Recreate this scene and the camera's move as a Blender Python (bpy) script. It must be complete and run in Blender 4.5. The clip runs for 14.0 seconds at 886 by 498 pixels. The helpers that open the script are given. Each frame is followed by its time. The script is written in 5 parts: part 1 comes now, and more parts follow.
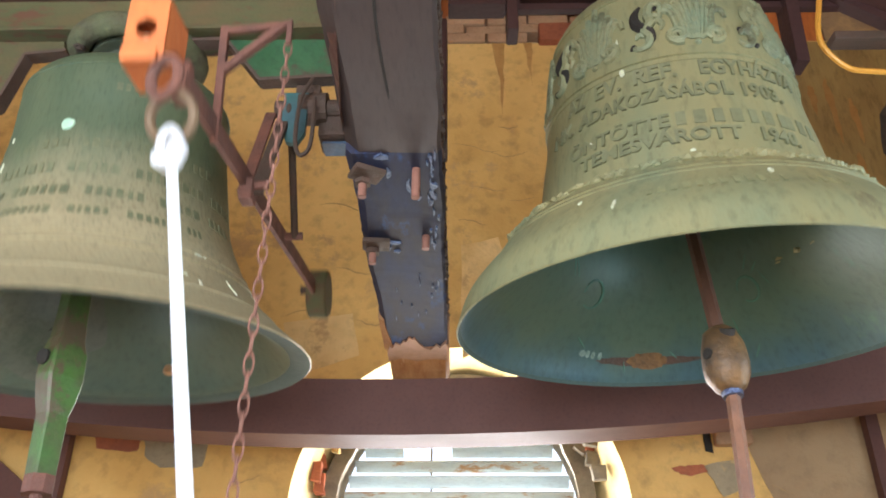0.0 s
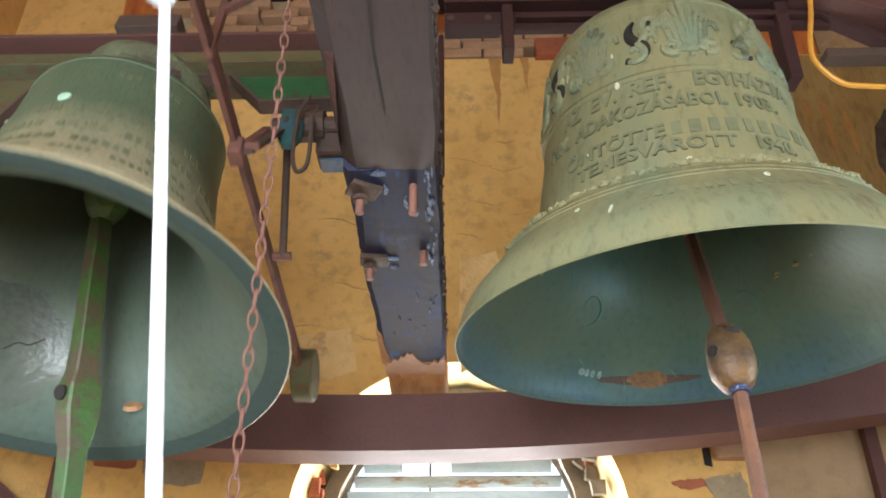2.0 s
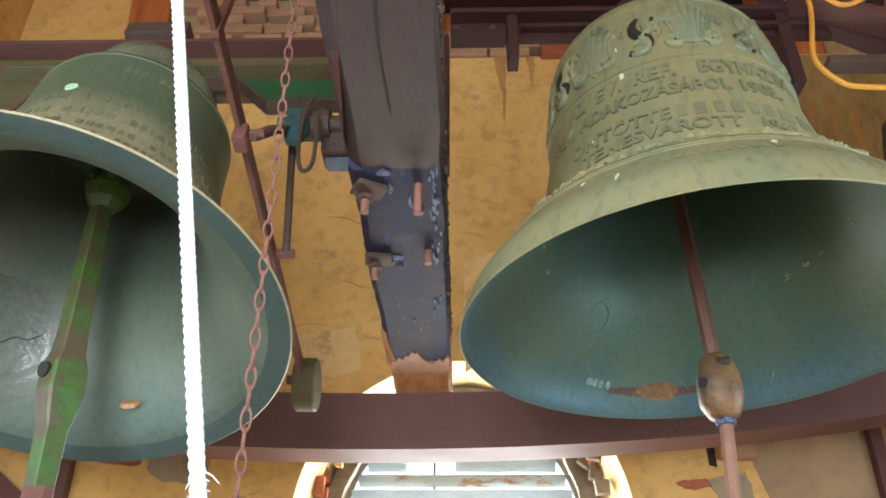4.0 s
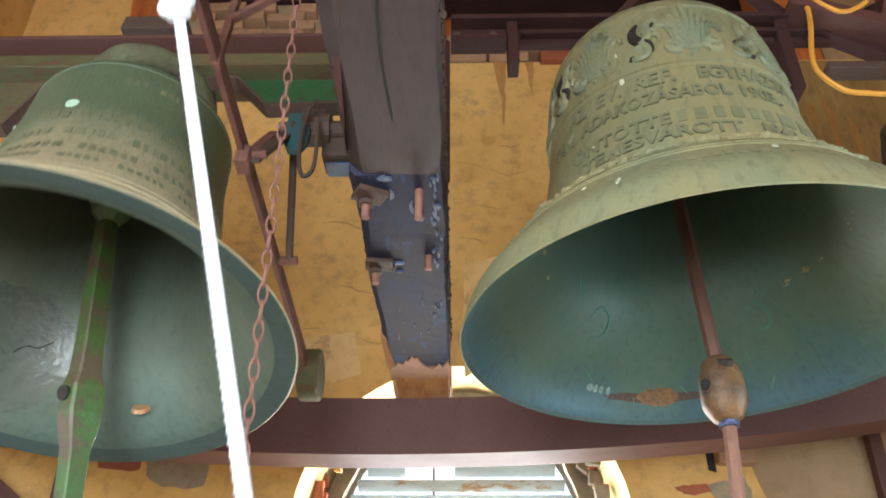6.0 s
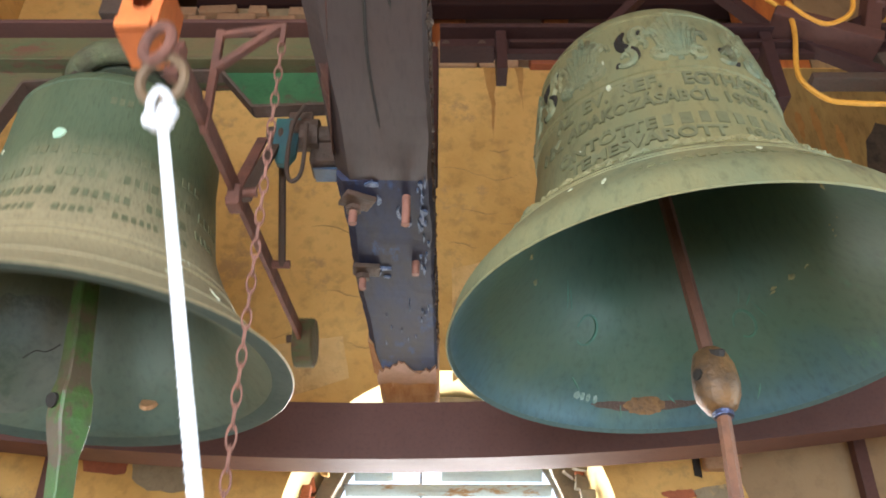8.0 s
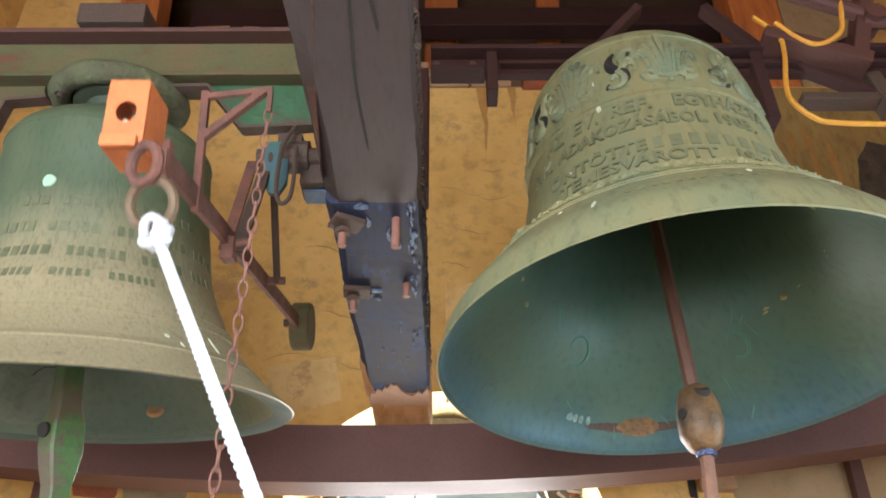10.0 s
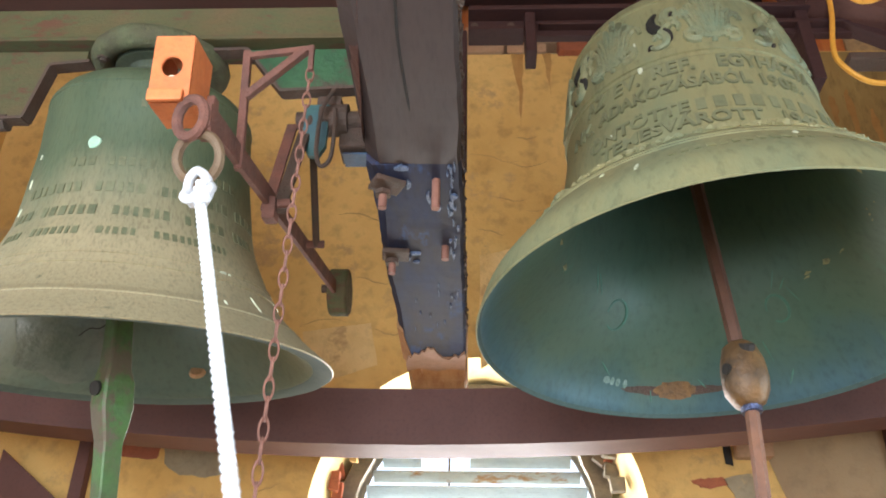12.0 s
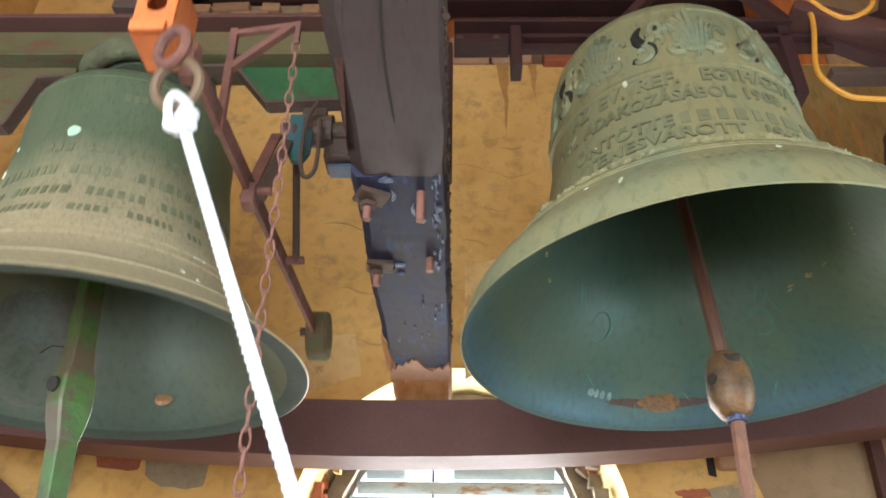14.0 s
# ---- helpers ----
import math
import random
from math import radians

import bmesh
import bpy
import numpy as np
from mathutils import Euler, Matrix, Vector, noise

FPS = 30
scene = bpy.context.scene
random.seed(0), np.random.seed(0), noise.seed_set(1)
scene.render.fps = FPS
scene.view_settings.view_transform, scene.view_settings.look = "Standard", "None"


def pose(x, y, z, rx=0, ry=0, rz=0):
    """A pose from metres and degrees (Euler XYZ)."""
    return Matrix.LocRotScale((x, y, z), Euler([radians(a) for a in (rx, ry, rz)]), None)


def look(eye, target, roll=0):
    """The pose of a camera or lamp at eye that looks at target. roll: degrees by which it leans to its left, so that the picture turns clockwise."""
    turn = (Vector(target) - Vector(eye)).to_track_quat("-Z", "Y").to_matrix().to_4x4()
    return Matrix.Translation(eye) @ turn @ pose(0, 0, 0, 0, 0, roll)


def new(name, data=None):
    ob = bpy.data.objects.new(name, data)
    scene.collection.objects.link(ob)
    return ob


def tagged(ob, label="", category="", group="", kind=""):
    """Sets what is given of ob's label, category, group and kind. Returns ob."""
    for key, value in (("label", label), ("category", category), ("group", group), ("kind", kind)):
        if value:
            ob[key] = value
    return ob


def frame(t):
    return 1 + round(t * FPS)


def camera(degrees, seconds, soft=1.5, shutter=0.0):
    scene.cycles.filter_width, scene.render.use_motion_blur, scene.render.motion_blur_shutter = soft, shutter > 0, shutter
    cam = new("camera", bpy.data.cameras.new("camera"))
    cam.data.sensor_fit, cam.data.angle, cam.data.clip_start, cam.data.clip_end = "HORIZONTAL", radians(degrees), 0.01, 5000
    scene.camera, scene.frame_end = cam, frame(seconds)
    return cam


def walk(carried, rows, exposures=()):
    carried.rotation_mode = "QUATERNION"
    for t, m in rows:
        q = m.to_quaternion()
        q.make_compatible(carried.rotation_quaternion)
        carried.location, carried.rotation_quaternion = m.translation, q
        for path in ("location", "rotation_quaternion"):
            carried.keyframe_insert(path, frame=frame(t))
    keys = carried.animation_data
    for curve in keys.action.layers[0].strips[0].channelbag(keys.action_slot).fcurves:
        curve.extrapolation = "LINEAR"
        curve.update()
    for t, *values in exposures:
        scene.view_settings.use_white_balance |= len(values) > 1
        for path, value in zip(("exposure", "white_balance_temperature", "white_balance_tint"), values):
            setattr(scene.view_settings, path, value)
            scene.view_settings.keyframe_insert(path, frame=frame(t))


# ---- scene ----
# camera and its walk
cam = camera(2 * math.degrees(math.atan(784 / 1450)), 14.0, soft=1.8, shutter=0.5)


def eye_pose(x, y, z, pitch, yaw, roll):
    """Hand-held eye: turn about z, tilt up, then lean."""
    return (Matrix.Translation((x, y, z)) @ Matrix.Rotation(radians(yaw), 4, "Z")
            @ Matrix.Rotation(radians(90 + pitch), 4, "X") @ Matrix.Rotation(radians(roll), 4, "Z"))


PATH = [
    (0, -0.007, 0.010, 1.594, 28.78, 1.08, 0.27),
    (0.5, -0.013, 0.001, 1.597, 29.33, 1.52, 0.06),
    (1, -0.003, -0.004, 1.602, 30.01, 1.37, 0.20),
    (1.5, -0.000, 0.000, 1.600, 30.00, 0.95, 0.00),
    (2, -0.006, 0.003, 1.598, 29.70, 0.91, -0.10),
    (2.5, -0.001, -0.000, 1.601, 29.62, 1.09, -0.16),
    (5, -0.007, 0.002, 1.597, 29.61, 1.38, 0.48),
    (5.5, -0.005, 0.003, 1.600, 29.62, 1.15, 0.15),
    (6, -0.011, -0.003, 1.600, 29.91, 1.19, 0.29),
    (6.5, -0.018, -0.006, 1.601, 29.98, 1.67, 0.81),
    (7, -0.011, -0.002, 1.599, 29.99, 1.45, 0.82),
    (7.5, -0.004, 0.003, 1.602, 29.88, 0.82, 0.59),
    (8, -0.002, -0.012, 1.603, 30.14, 0.41, 0.26),
    (8.5, 0.013, -0.006, 1.618, 31.36, -0.03, -0.29),
    (11, 0.005, -0.009, 1.618, 31.41, 0.41, 0.22),
    (11.5, -0.004, -0.011, 1.604, 30.57, 1.55, 0.79),
    (12, -0.012, 0.001, 1.593, 29.42, 2.49, 1.17),
    (12.5, -0.008, 0.008, 1.588, 28.78, 2.35, 1.20),
    (13, 0.003, 0.009, 1.598, 28.93, 1.72, 0.98),
    (13.5, 0.004, 0.007, 1.607, 29.44, 0.78, 0.39),
    (14, -0.011, 0.001, 1.605, 30.01, 1.30, 0.83),
]
walk(cam, [(r[0], eye_pose(*r[1:])) for r in PATH])

# world, daylight and exposure
world = bpy.data.worlds.new("world")
scene.world = world
world.use_nodes = True
wn = world.node_tree.nodes
sky = wn.new("ShaderNodeTexSky")
sky.sky_type, sky.sun_disc = "NISHITA", False
sky.sun_elevation, sky.sun_rotation = radians(51), radians(346)
wn["Background"].inputs["Strength"].default_value = 0.15
world.node_tree.links.new(sky.outputs[0], wn["Background"].inputs["Color"])
sun = new("sun", bpy.data.lights.new("sun", "SUN"))
sun.data.energy, sun.data.angle, sun.data.color = 5.0, radians(0.5), (1.0, 0.95, 0.86)
sun.matrix_world = look((0, 0, 0), (0.15, -0.61, -0.78))
scene.view_settings.exposure = 1.27


def sky_panel(name, at, to, w, h, watts, color):
    lamp = new(name, bpy.data.lights.new(name, "AREA"))
    lamp.data.shape, lamp.data.size, lamp.data.size_y = "RECTANGLE", w, h
    lamp.data.energy, lamp.data.color = watts, color
    lamp.matrix_world = look(at, to)


# daylight in the three openings of the belfry behind and beside the camera, and in the arched window
sky_panel("daylight_south", (-0.5, -1.75, 2.18), (-0.3, 2, 2.6), 1.5, 1.95, 100, (0.79, 0.89, 1.0))
sky_panel("daylight_east", (2.75, 1.2, 1.9), (0, 1.4, 2.4), 1.3, 1.9, 28, (0.50, 0.76, 1.0))
sky_panel("daylight_west", (-2.75, 0.9, 1.9), (0, 1.6, 2.4), 1.3, 1.9, 16, (0.48, 0.74, 1.0))
sky_panel("daylight_north", (0.0, 4.22, 2.2), (0, 2.0, 2.2), 1.1, 1.4, 30, (0.97, 0.98, 1.0))


# materials
def material(name, base, other, scale=6.0, rough=0.6, metal=0.0, bump=0.3, grain=40.0, stain=None, stain_at=0.62,
             stretch=(1, 1, 1), rough_var=0.15, spec=0.5, fine=0.25, cell=None):
    """Colour from two noises (broad and fine), an optional stain, relief from the same noises."""
    m = bpy.data.materials.new(name)
    m.use_nodes = True
    n, l = m.node_tree.nodes, m.node_tree.links
    b = n["Principled BSDF"]
    tc = n.new("ShaderNodeTexCoord")
    mp = n.new("ShaderNodeMapping")
    mp.inputs["Scale"].default_value = stretch
    l.new(tc.outputs["Object"], mp.inputs["Vector"])

    def noise_of(sc, detail, rgh=0.6):
        t = n.new("ShaderNodeTexNoise")
        t.inputs["Scale"].default_value, t.inputs["Detail"].default_value = sc, detail
        t.inputs["Roughness"].default_value = rgh
        l.new(mp.outputs[0], t.inputs["Vector"])
        return t.outputs["Fac"]

    def ramp(src, a, c):
        r = n.new("ShaderNodeMapRange")
        r.inputs["From Min"].default_value, r.inputs["From Max"].default_value = a, c
        l.new(src, r.inputs["Value"])
        return r.outputs["Result"]

    def mix(fac, a, c):
        x = n.new("ShaderNodeMix")
        x.data_type = "RGBA"
        for s, v in ((x.inputs[0], fac), (x.inputs[6], a), (x.inputs[7], c)):
            if isinstance(v, (tuple, float)):
                s.default_value = (*v, 1) if isinstance(v, tuple) else v
            else:
                l.new(v, s)
        return x.outputs[2]

    broad, small = noise_of(scale, 6), noise_of(grain, 4)
    # cell: (from, to, colour), another colour towards the object's bottom
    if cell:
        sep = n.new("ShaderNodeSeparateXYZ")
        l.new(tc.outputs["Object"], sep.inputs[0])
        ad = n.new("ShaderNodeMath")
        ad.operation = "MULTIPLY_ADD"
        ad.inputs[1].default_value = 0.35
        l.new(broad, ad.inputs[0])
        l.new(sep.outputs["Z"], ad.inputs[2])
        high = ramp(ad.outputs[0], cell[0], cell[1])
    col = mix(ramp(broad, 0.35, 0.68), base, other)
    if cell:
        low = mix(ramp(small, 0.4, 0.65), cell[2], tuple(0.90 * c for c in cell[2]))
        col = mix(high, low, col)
    dark = mix(fine, col, (0.0, 0.0, 0.0))
    col = mix(ramp(small, 0.5, 0.8), col, dark)
    if stain:
        s = noise_of(scale * 0.7 + 1.3, 8, 0.72)
        sf = ramp(s, stain_at, stain_at + 0.07)
        col = mix(sf, col, stain)
    oi = n.new("ShaderNodeObjectInfo")
    hs = n.new("ShaderNodeHueSaturation")
    vr = n.new("ShaderNodeMapRange")
    vr.inputs["To Min"].default_value, vr.inputs["To Max"].default_value = 0.88, 1.12
    l.new(oi.outputs["Random"], vr.inputs["Value"])
    l.new(vr.outputs[0], hs.inputs["Value"])
    l.new(col, hs.inputs["Color"])
    l.new(hs.outputs[0], b.inputs["Base Color"])
    rr = n.new("ShaderNodeMapRange")
    rr.inputs["To Min"].default_value, rr.inputs["To Max"].default_value = max(0.05, rough - rough_var), min(1, rough + rough_var)
    l.new(broad, rr.inputs["Value"])
    l.new(rr.outputs[0], b.inputs["Roughness"])
    b.inputs["Metallic"].default_value = metal
    b.inputs["Specular IOR Level"].default_value = spec
    add = n.new("ShaderNodeMath")
    add.operation = "ADD"
    l.new(broad, add.inputs[0])
    l.new(small, add.inputs[1])
    bp = n.new("ShaderNodeBump")
    bp.inputs["Strength"].default_value, bp.inputs["Distance"].default_value = bump, 0.012
    l.new(add.outputs[0], bp.inputs["Height"])
    l.new(bp.outputs[0], b.inputs["Normal"])
    return m


BRONZE = material("bronze_patina", (0.30, 0.265, 0.125), (0.215, 0.235, 0.13), 2.2, 0.64, 0.1, 0.3, 22, (0.15, 0.13, 0.07), 0.62, (2, 2, 0.7), fine=0.4)
# cell: khaki patina on the lower flare, paled to include light from above
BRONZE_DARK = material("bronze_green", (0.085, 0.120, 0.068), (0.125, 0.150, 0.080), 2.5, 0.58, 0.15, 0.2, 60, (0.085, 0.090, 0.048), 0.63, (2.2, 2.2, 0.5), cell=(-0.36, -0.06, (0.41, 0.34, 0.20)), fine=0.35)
# cell in both insides: bluish daylight near the lip, painted into the colour
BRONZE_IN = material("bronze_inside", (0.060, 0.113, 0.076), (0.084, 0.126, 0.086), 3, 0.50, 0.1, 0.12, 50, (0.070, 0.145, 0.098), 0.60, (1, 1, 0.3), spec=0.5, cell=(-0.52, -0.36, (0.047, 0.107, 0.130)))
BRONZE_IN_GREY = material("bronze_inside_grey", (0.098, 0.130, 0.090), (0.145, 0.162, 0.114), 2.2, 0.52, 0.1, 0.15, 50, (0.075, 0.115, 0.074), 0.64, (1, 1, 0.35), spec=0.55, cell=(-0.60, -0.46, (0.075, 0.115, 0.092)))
BRASS_WORN = material("worn_brass", (0.55, 0.30, 0.15), (0.40, 0.20, 0.09), 30, 0.45, 0.3, 0.3, 80)
BRONZE_RELIEF = material("bronze_relief", (0.25, 0.235, 0.12), (0.19, 0.235, 0.15), 9, 0.6, 0.1, 0.25, 80, (0.11, 0.11, 0.06), 0.55, fine=0.4)
LETTER = material("bronze_letter", (0.165, 0.165, 0.085), (0.21, 0.21, 0.12), 20, 0.65, 0.1, 0.2, 60)
LETTER_GREEN = material("worn_green_letter", (0.115, 0.125, 0.068), (0.18, 0.18, 0.10), 40, 0.6, 0.15, 0.2, 60)
# paler, smoother bronze that paints the glossy reflection inside the bell
INNER_SHEEN = material("pale_sheen", (0.135, 0.145, 0.12), (0.085, 0.11, 0.085), 5, 0.36, 0.1, 0.25, 40, (0.065, 0.09, 0.065), 0.56)
LIME = material("lime_spot", (0.36, 0.58, 0.42), (0.48, 0.62, 0.45), 60, 0.8)
CHIP = material("bright_chip", (0.75, 0.76, 0.62), (0.6, 0.62, 0.4), 60, 0.6)
WOOD = material("painted_timber", (0.053, 0.037, 0.036), (0.068, 0.045, 0.041), 2.2, 0.55, 0, 0.10, 30, (0.04, 0.028, 0.028), 0.66, (3, 0.5, 3), spec=0.25)
# bluish tar; its bluer blotches are sky sheen put into the colour
WOOD_TAR = material("tarred_sheen_timber", (0.046, 0.038, 0.044), (0.026, 0.040, 0.100), 3.0, 0.62, 0, 0.15, 22, (0.036, 0.064, 0.165), 0.56, (2, 0.7, 2), rough_var=0.1, spec=0.10)
WOOD_RAW = material("bare_timber", (0.48, 0.25, 0.105), (0.33, 0.13, 0.045), 4, 0.65, 0, 0.3, 40, (0.55, 0.36, 0.24), 0.6, (5, 1, 3))
WANE = material("reddish_wane", (0.105, 0.038, 0.028), (0.06, 0.03, 0.028), 4, 0.45, 0, 0.3, 40)
STEEL = material("brown_steel_paint", (0.112, 0.046, 0.036), (0.088, 0.037, 0.030), 2.5, 0.62, 0, 0.08, 70, (0.135, 0.064, 0.042), 0.70, spec=0.32)
STEEL_PURPLE = material("purple_brown_steel", (0.044, 0.019, 0.018), (0.060, 0.026, 0.022), 3, 0.65, 0, 0.2, 60, (0.085, 0.036, 0.020), 0.64, spec=0.18)
RUST = material("rusty_iron", (0.20, 0.075, 0.05), (0.12, 0.055, 0.042), 14, 0.75, 0.1, 0.5, 90, (0.30, 0.13, 0.10), 0.64)
RUST_DARK = material("dark_rusty_iron", (0.075, 0.05, 0.036), (0.10, 0.055, 0.04), 16, 0.7, 0.2, 0.5, 90, (0.15, 0.07, 0.045), 0.64)
GREEN = material("green_paint", (0.022, 0.085, 0.030), (0.036, 0.115, 0.042), 7, 0.5, 0, 0.25, 60, (0.065, 0.045, 0.025), 0.54, fine=0.4)
GREEN_RUST = material("green_rust_beam", (0.135, 0.085, 0.034), (0.07, 0.095, 0.035), 4, 0.7, 0.05, 0.45, 80, (0.125, 0.05, 0.025), 0.54, (1, 3, 3), fine=0.4)
ORANGE = material("orange_paint", (0.72, 0.20, 0.055), (0.60, 0.15, 0.045), 12, 0.5, 0, 0.15, 80, (0.35, 0.10, 0.05), 0.70)
CLAPPER = material("worn_brown_iron", (0.25, 0.125, 0.045), (0.085, 0.052, 0.030), 11, 0.5, 0.2, 0.4, 60, (0.36, 0.17, 0.055), 0.62, fine=0.5)
CLAPPER_ROD = material("brown_clapper_rod", (0.10, 0.042, 0.026), (0.14, 0.06, 0.035), 8, 0.5, 0.1, 0.2, 70)
WELD = material("bluish_weld", (0.10, 0.12, 0.22), (0.06, 0.07, 0.12), 60, 0.3, 0.6, 0.5, 120)
DARK = material("dark_cavity", (0.02, 0.016, 0.013), (0.03, 0.022, 0.016), 10, 0.9)
PLASTER = material("ochre_plaster", (0.77, 0.465, 0.155), (0.60, 0.335, 0.095), 1.7, 0.92, 0, 0.9, 11, (0.50, 0.30, 0.12), 0.57, fine=0.36)
PLASTER_PALE = material("pale_patch", (0.72, 0.47, 0.20), (0.60, 0.36, 0.13), 5, 0.9, 0, 0.9, 24, (0.47, 0.28, 0.115), 0.58)
PATCH_GREY = material("grey_mortar", (0.34, 0.26, 0.16), (0.27, 0.205, 0.125), 6, 0.95, 0, 0.8, 30, (0.45, 0.3, 0.14), 0.58)
BRICK = material("old_brick", (0.42, 0.22, 0.12), (0.5, 0.30, 0.17), 6, 0.9, 0, 0.5, 60, (0.25, 0.12, 0.07), 0.62)
BRICK_RED = material("red_brick", (0.40, 0.115, 0.05), (0.3, 0.09, 0.045), 10, 0.9, 0, 0.6, 60)
MORTAR = material("old_mortar", (0.42, 0.33, 0.2), (0.33, 0.24, 0.14), 8, 0.95, 0, 0.7, 50)
TIMBER_ORANGE = material("orange_stained_timber", (0.60, 0.185, 0.045), (0.42, 0.11, 0.03), 4, 0.6, 0, 0.3, 40, (0.18, 0.06, 0.025), 0.63, (4, 4, 0.6))
TIMBER_DARK = material("dark_roof_timber", (0.11, 0.055, 0.032), (0.15, 0.075, 0.04), 4, 0.8, 0, 0.3, 40)
SLAT = material("blue_white_slat", (0.62, 0.74, 0.80), (0.5, 0.63, 0.70), 5, 0.6, 0, 0.2, 50, (0.36, 0.24, 0.14), 0.64, (0.7, 3, 3))
SLAT_WORN = material("rust_streaked_slat", (0.42, 0.42, 0.36), (0.50, 0.55, 0.54), 4, 0.7, 0, 0.3, 50, (0.34, 0.18, 0.07), 0.52, (1.2, 3, 3))
FRAME_GREY = material("weathered_frame", (0.15, 0.125, 0.09), (0.26, 0.21, 0.15), 8, 0.9, 0, 0.5, 50, (0.32, 0.12, 0.05), 0.6)
ROPE = material("white_rope", (0.82, 0.82, 0.84), (0.68, 0.68, 0.72), 60, 0.85, 0, 0.4, 300, fine=0.15)
CABLE = material("yellow_cable", (0.72, 0.33, 0.045), (0.62, 0.27, 0.04), 8, 0.45, 0, 0.05, 60)
FLOOR = material("board_floor", (0.34, 0.265, 0.18), (0.26, 0.20, 0.135), 4, 0.85, 0, 0.3, 40)
GROUND = material("dry_ground", (0.42, 0.38, 0.28), (0.33, 0.31, 0.21), 0.6, 0.95, 0, 0.2, 8)
PALE_WOOD = material("flaked_timber", (0.46, 0.27, 0.19), (0.36, 0.2, 0.12), 12, 0.7, 0, 0.2, 60)
RUST_PINK = material("pink_rust", (0.28, 0.125, 0.09), (0.20, 0.085, 0.06), 20, 0.7, 0.1, 0.3, 90)
# runs of tar paint, their blue sky highlight held in the base colour
DRIP_GLOSS = material("tar_run_gloss", (0.04, 0.062, 0.14), (0.16, 0.21, 0.33), 110, 0.4, 0, 0.5, 70, spec=0.25)
STAIN_RUST = material("rust_run", (0.46, 0.24, 0.07), (0.38, 0.18, 0.05), 6, 0.9, 0, 0.5, 20)
PATCH_DARK = material("dark_mortar", (0.12, 0.09, 0.065), (0.06, 0.045, 0.035), 14, 0.95, 0, 0.8, 40)
NECK = material("grey_green_bronze", (0.105, 0.12, 0.075), (0.075, 0.085, 0.055), 12, 0.6, 0.2, 0.3, 70, (0.06, 0.05, 0.03), 0.6)
CLAP_GREEN = material("bright_green_paint", (0.062, 0.135, 0.024), (0.085, 0.080, 0.034), 12, 0.5, 0.05, 0.15, 60, (0.11, 0.075, 0.04), 0.50, fine=0.35)
MOSS = material("mossy_iron", (0.10, 0.105, 0.05), (0.075, 0.06, 0.035), 14, 0.85, 0.05, 0.7, 70, (0.15, 0.15, 0.07), 0.58)
CRACK = material("brown_crack", (0.46, 0.27, 0.095), (0.38, 0.21, 0.07), 20, 0.95)
LIP_GREY = material("grey_green_lip", (0.070, 0.105, 0.095), (0.060, 0.092, 0.082), 5, 0.72, 0.05, 0.2, 50, (0.13, 0.14, 0.11), 0.64, spec=0.25)
RUST_RING = material("olive_rusted_ring", (0.155, 0.098, 0.05), (0.12, 0.07, 0.042), 18, 0.6, 0.2, 0.3, 80, (0.25, 0.15, 0.08), 0.62)
FLIGHT = material("red_brown_bar", (0.24, 0.10, 0.05), (0.17, 0.075, 0.045), 8, 0.5, 0.1, 0.25, 60, (0.30, 0.15, 0.09), 0.62)
# dull pinkish plaster, with the right side's dimness added to its colour
PLASTER_DIM = material("dull_dim_plaster", (0.36, 0.235, 0.125), (0.29, 0.175, 0.09), 2.0, 0.92, 0, 0.9, 12, (0.44, 0.28, 0.13), 0.60)
# cream for the window reveal, paler than the wall's ochre
REVEAL = material("pale_cream_reveal", (0.84, 0.68, 0.36), (0.78, 0.58, 0.27), 2.5, 0.92, 0, 0.6, 14, (0.60, 0.36, 0.14), 0.62)
CHALK = material("chalk", (0.24, 0.32, 0.28), (0.12, 0.19, 0.15), 60, 0.9, 0, 0.3, 120)
VERDIGRIS = material("verdigris_mark", (0.06, 0.19, 0.125), (0.065, 0.135, 0.10), 30, 0.6, 0.1, 0.2, 90)
# dirt runs on plaster, with the upper right wall's shadow in the colour
PLASTER_DIRT_SHADE = material("dirty_shaded_plaster", (0.44, 0.285, 0.095), (0.34, 0.205, 0.07), 3.0, 0.92, 0, 0.8, 16, (0.25, 0.14, 0.05), 0.60, (2, 2, 0.6), fine=0.4)
TEAL = material("teal_paint", (0.028, 0.115, 0.095), (0.040, 0.10, 0.12), 12, 0.45, 0, 0.2, 60, (0.07, 0.05, 0.03), 0.60)
BLUE_BOX = material("blue_grey_paint", (0.03, 0.08, 0.16), (0.05, 0.05, 0.06), 8, 0.5)


# mesh helpers
def finish(bm, mat, name, smooth=False):
    me = bpy.data.meshes.new(name)
    bmesh.ops.recalc_face_normals(bm, faces=bm.faces[:])
    bm.to_mesh(me)
    bm.free()
    me.materials.append(mat)
    if smooth:
        me.polygons.foreach_set("use_smooth", [True] * len(me.polygons))
        me.set_sharp_from_angle(angle=radians(38))
    return me


def part(name, bm, mat, parent=None, label="", smooth=False):
    ob = new(name, finish(bm, mat, name, smooth))
    if parent:
        ob.parent = parent
    return tagged(ob, label)


def thing(name, label, category, at=(0, 0, 0), group="", kind=""):
    ob = new(name)
    ob.location = at
    ob.empty_display_size = 0.05
    return tagged(ob, label, category, group, kind)


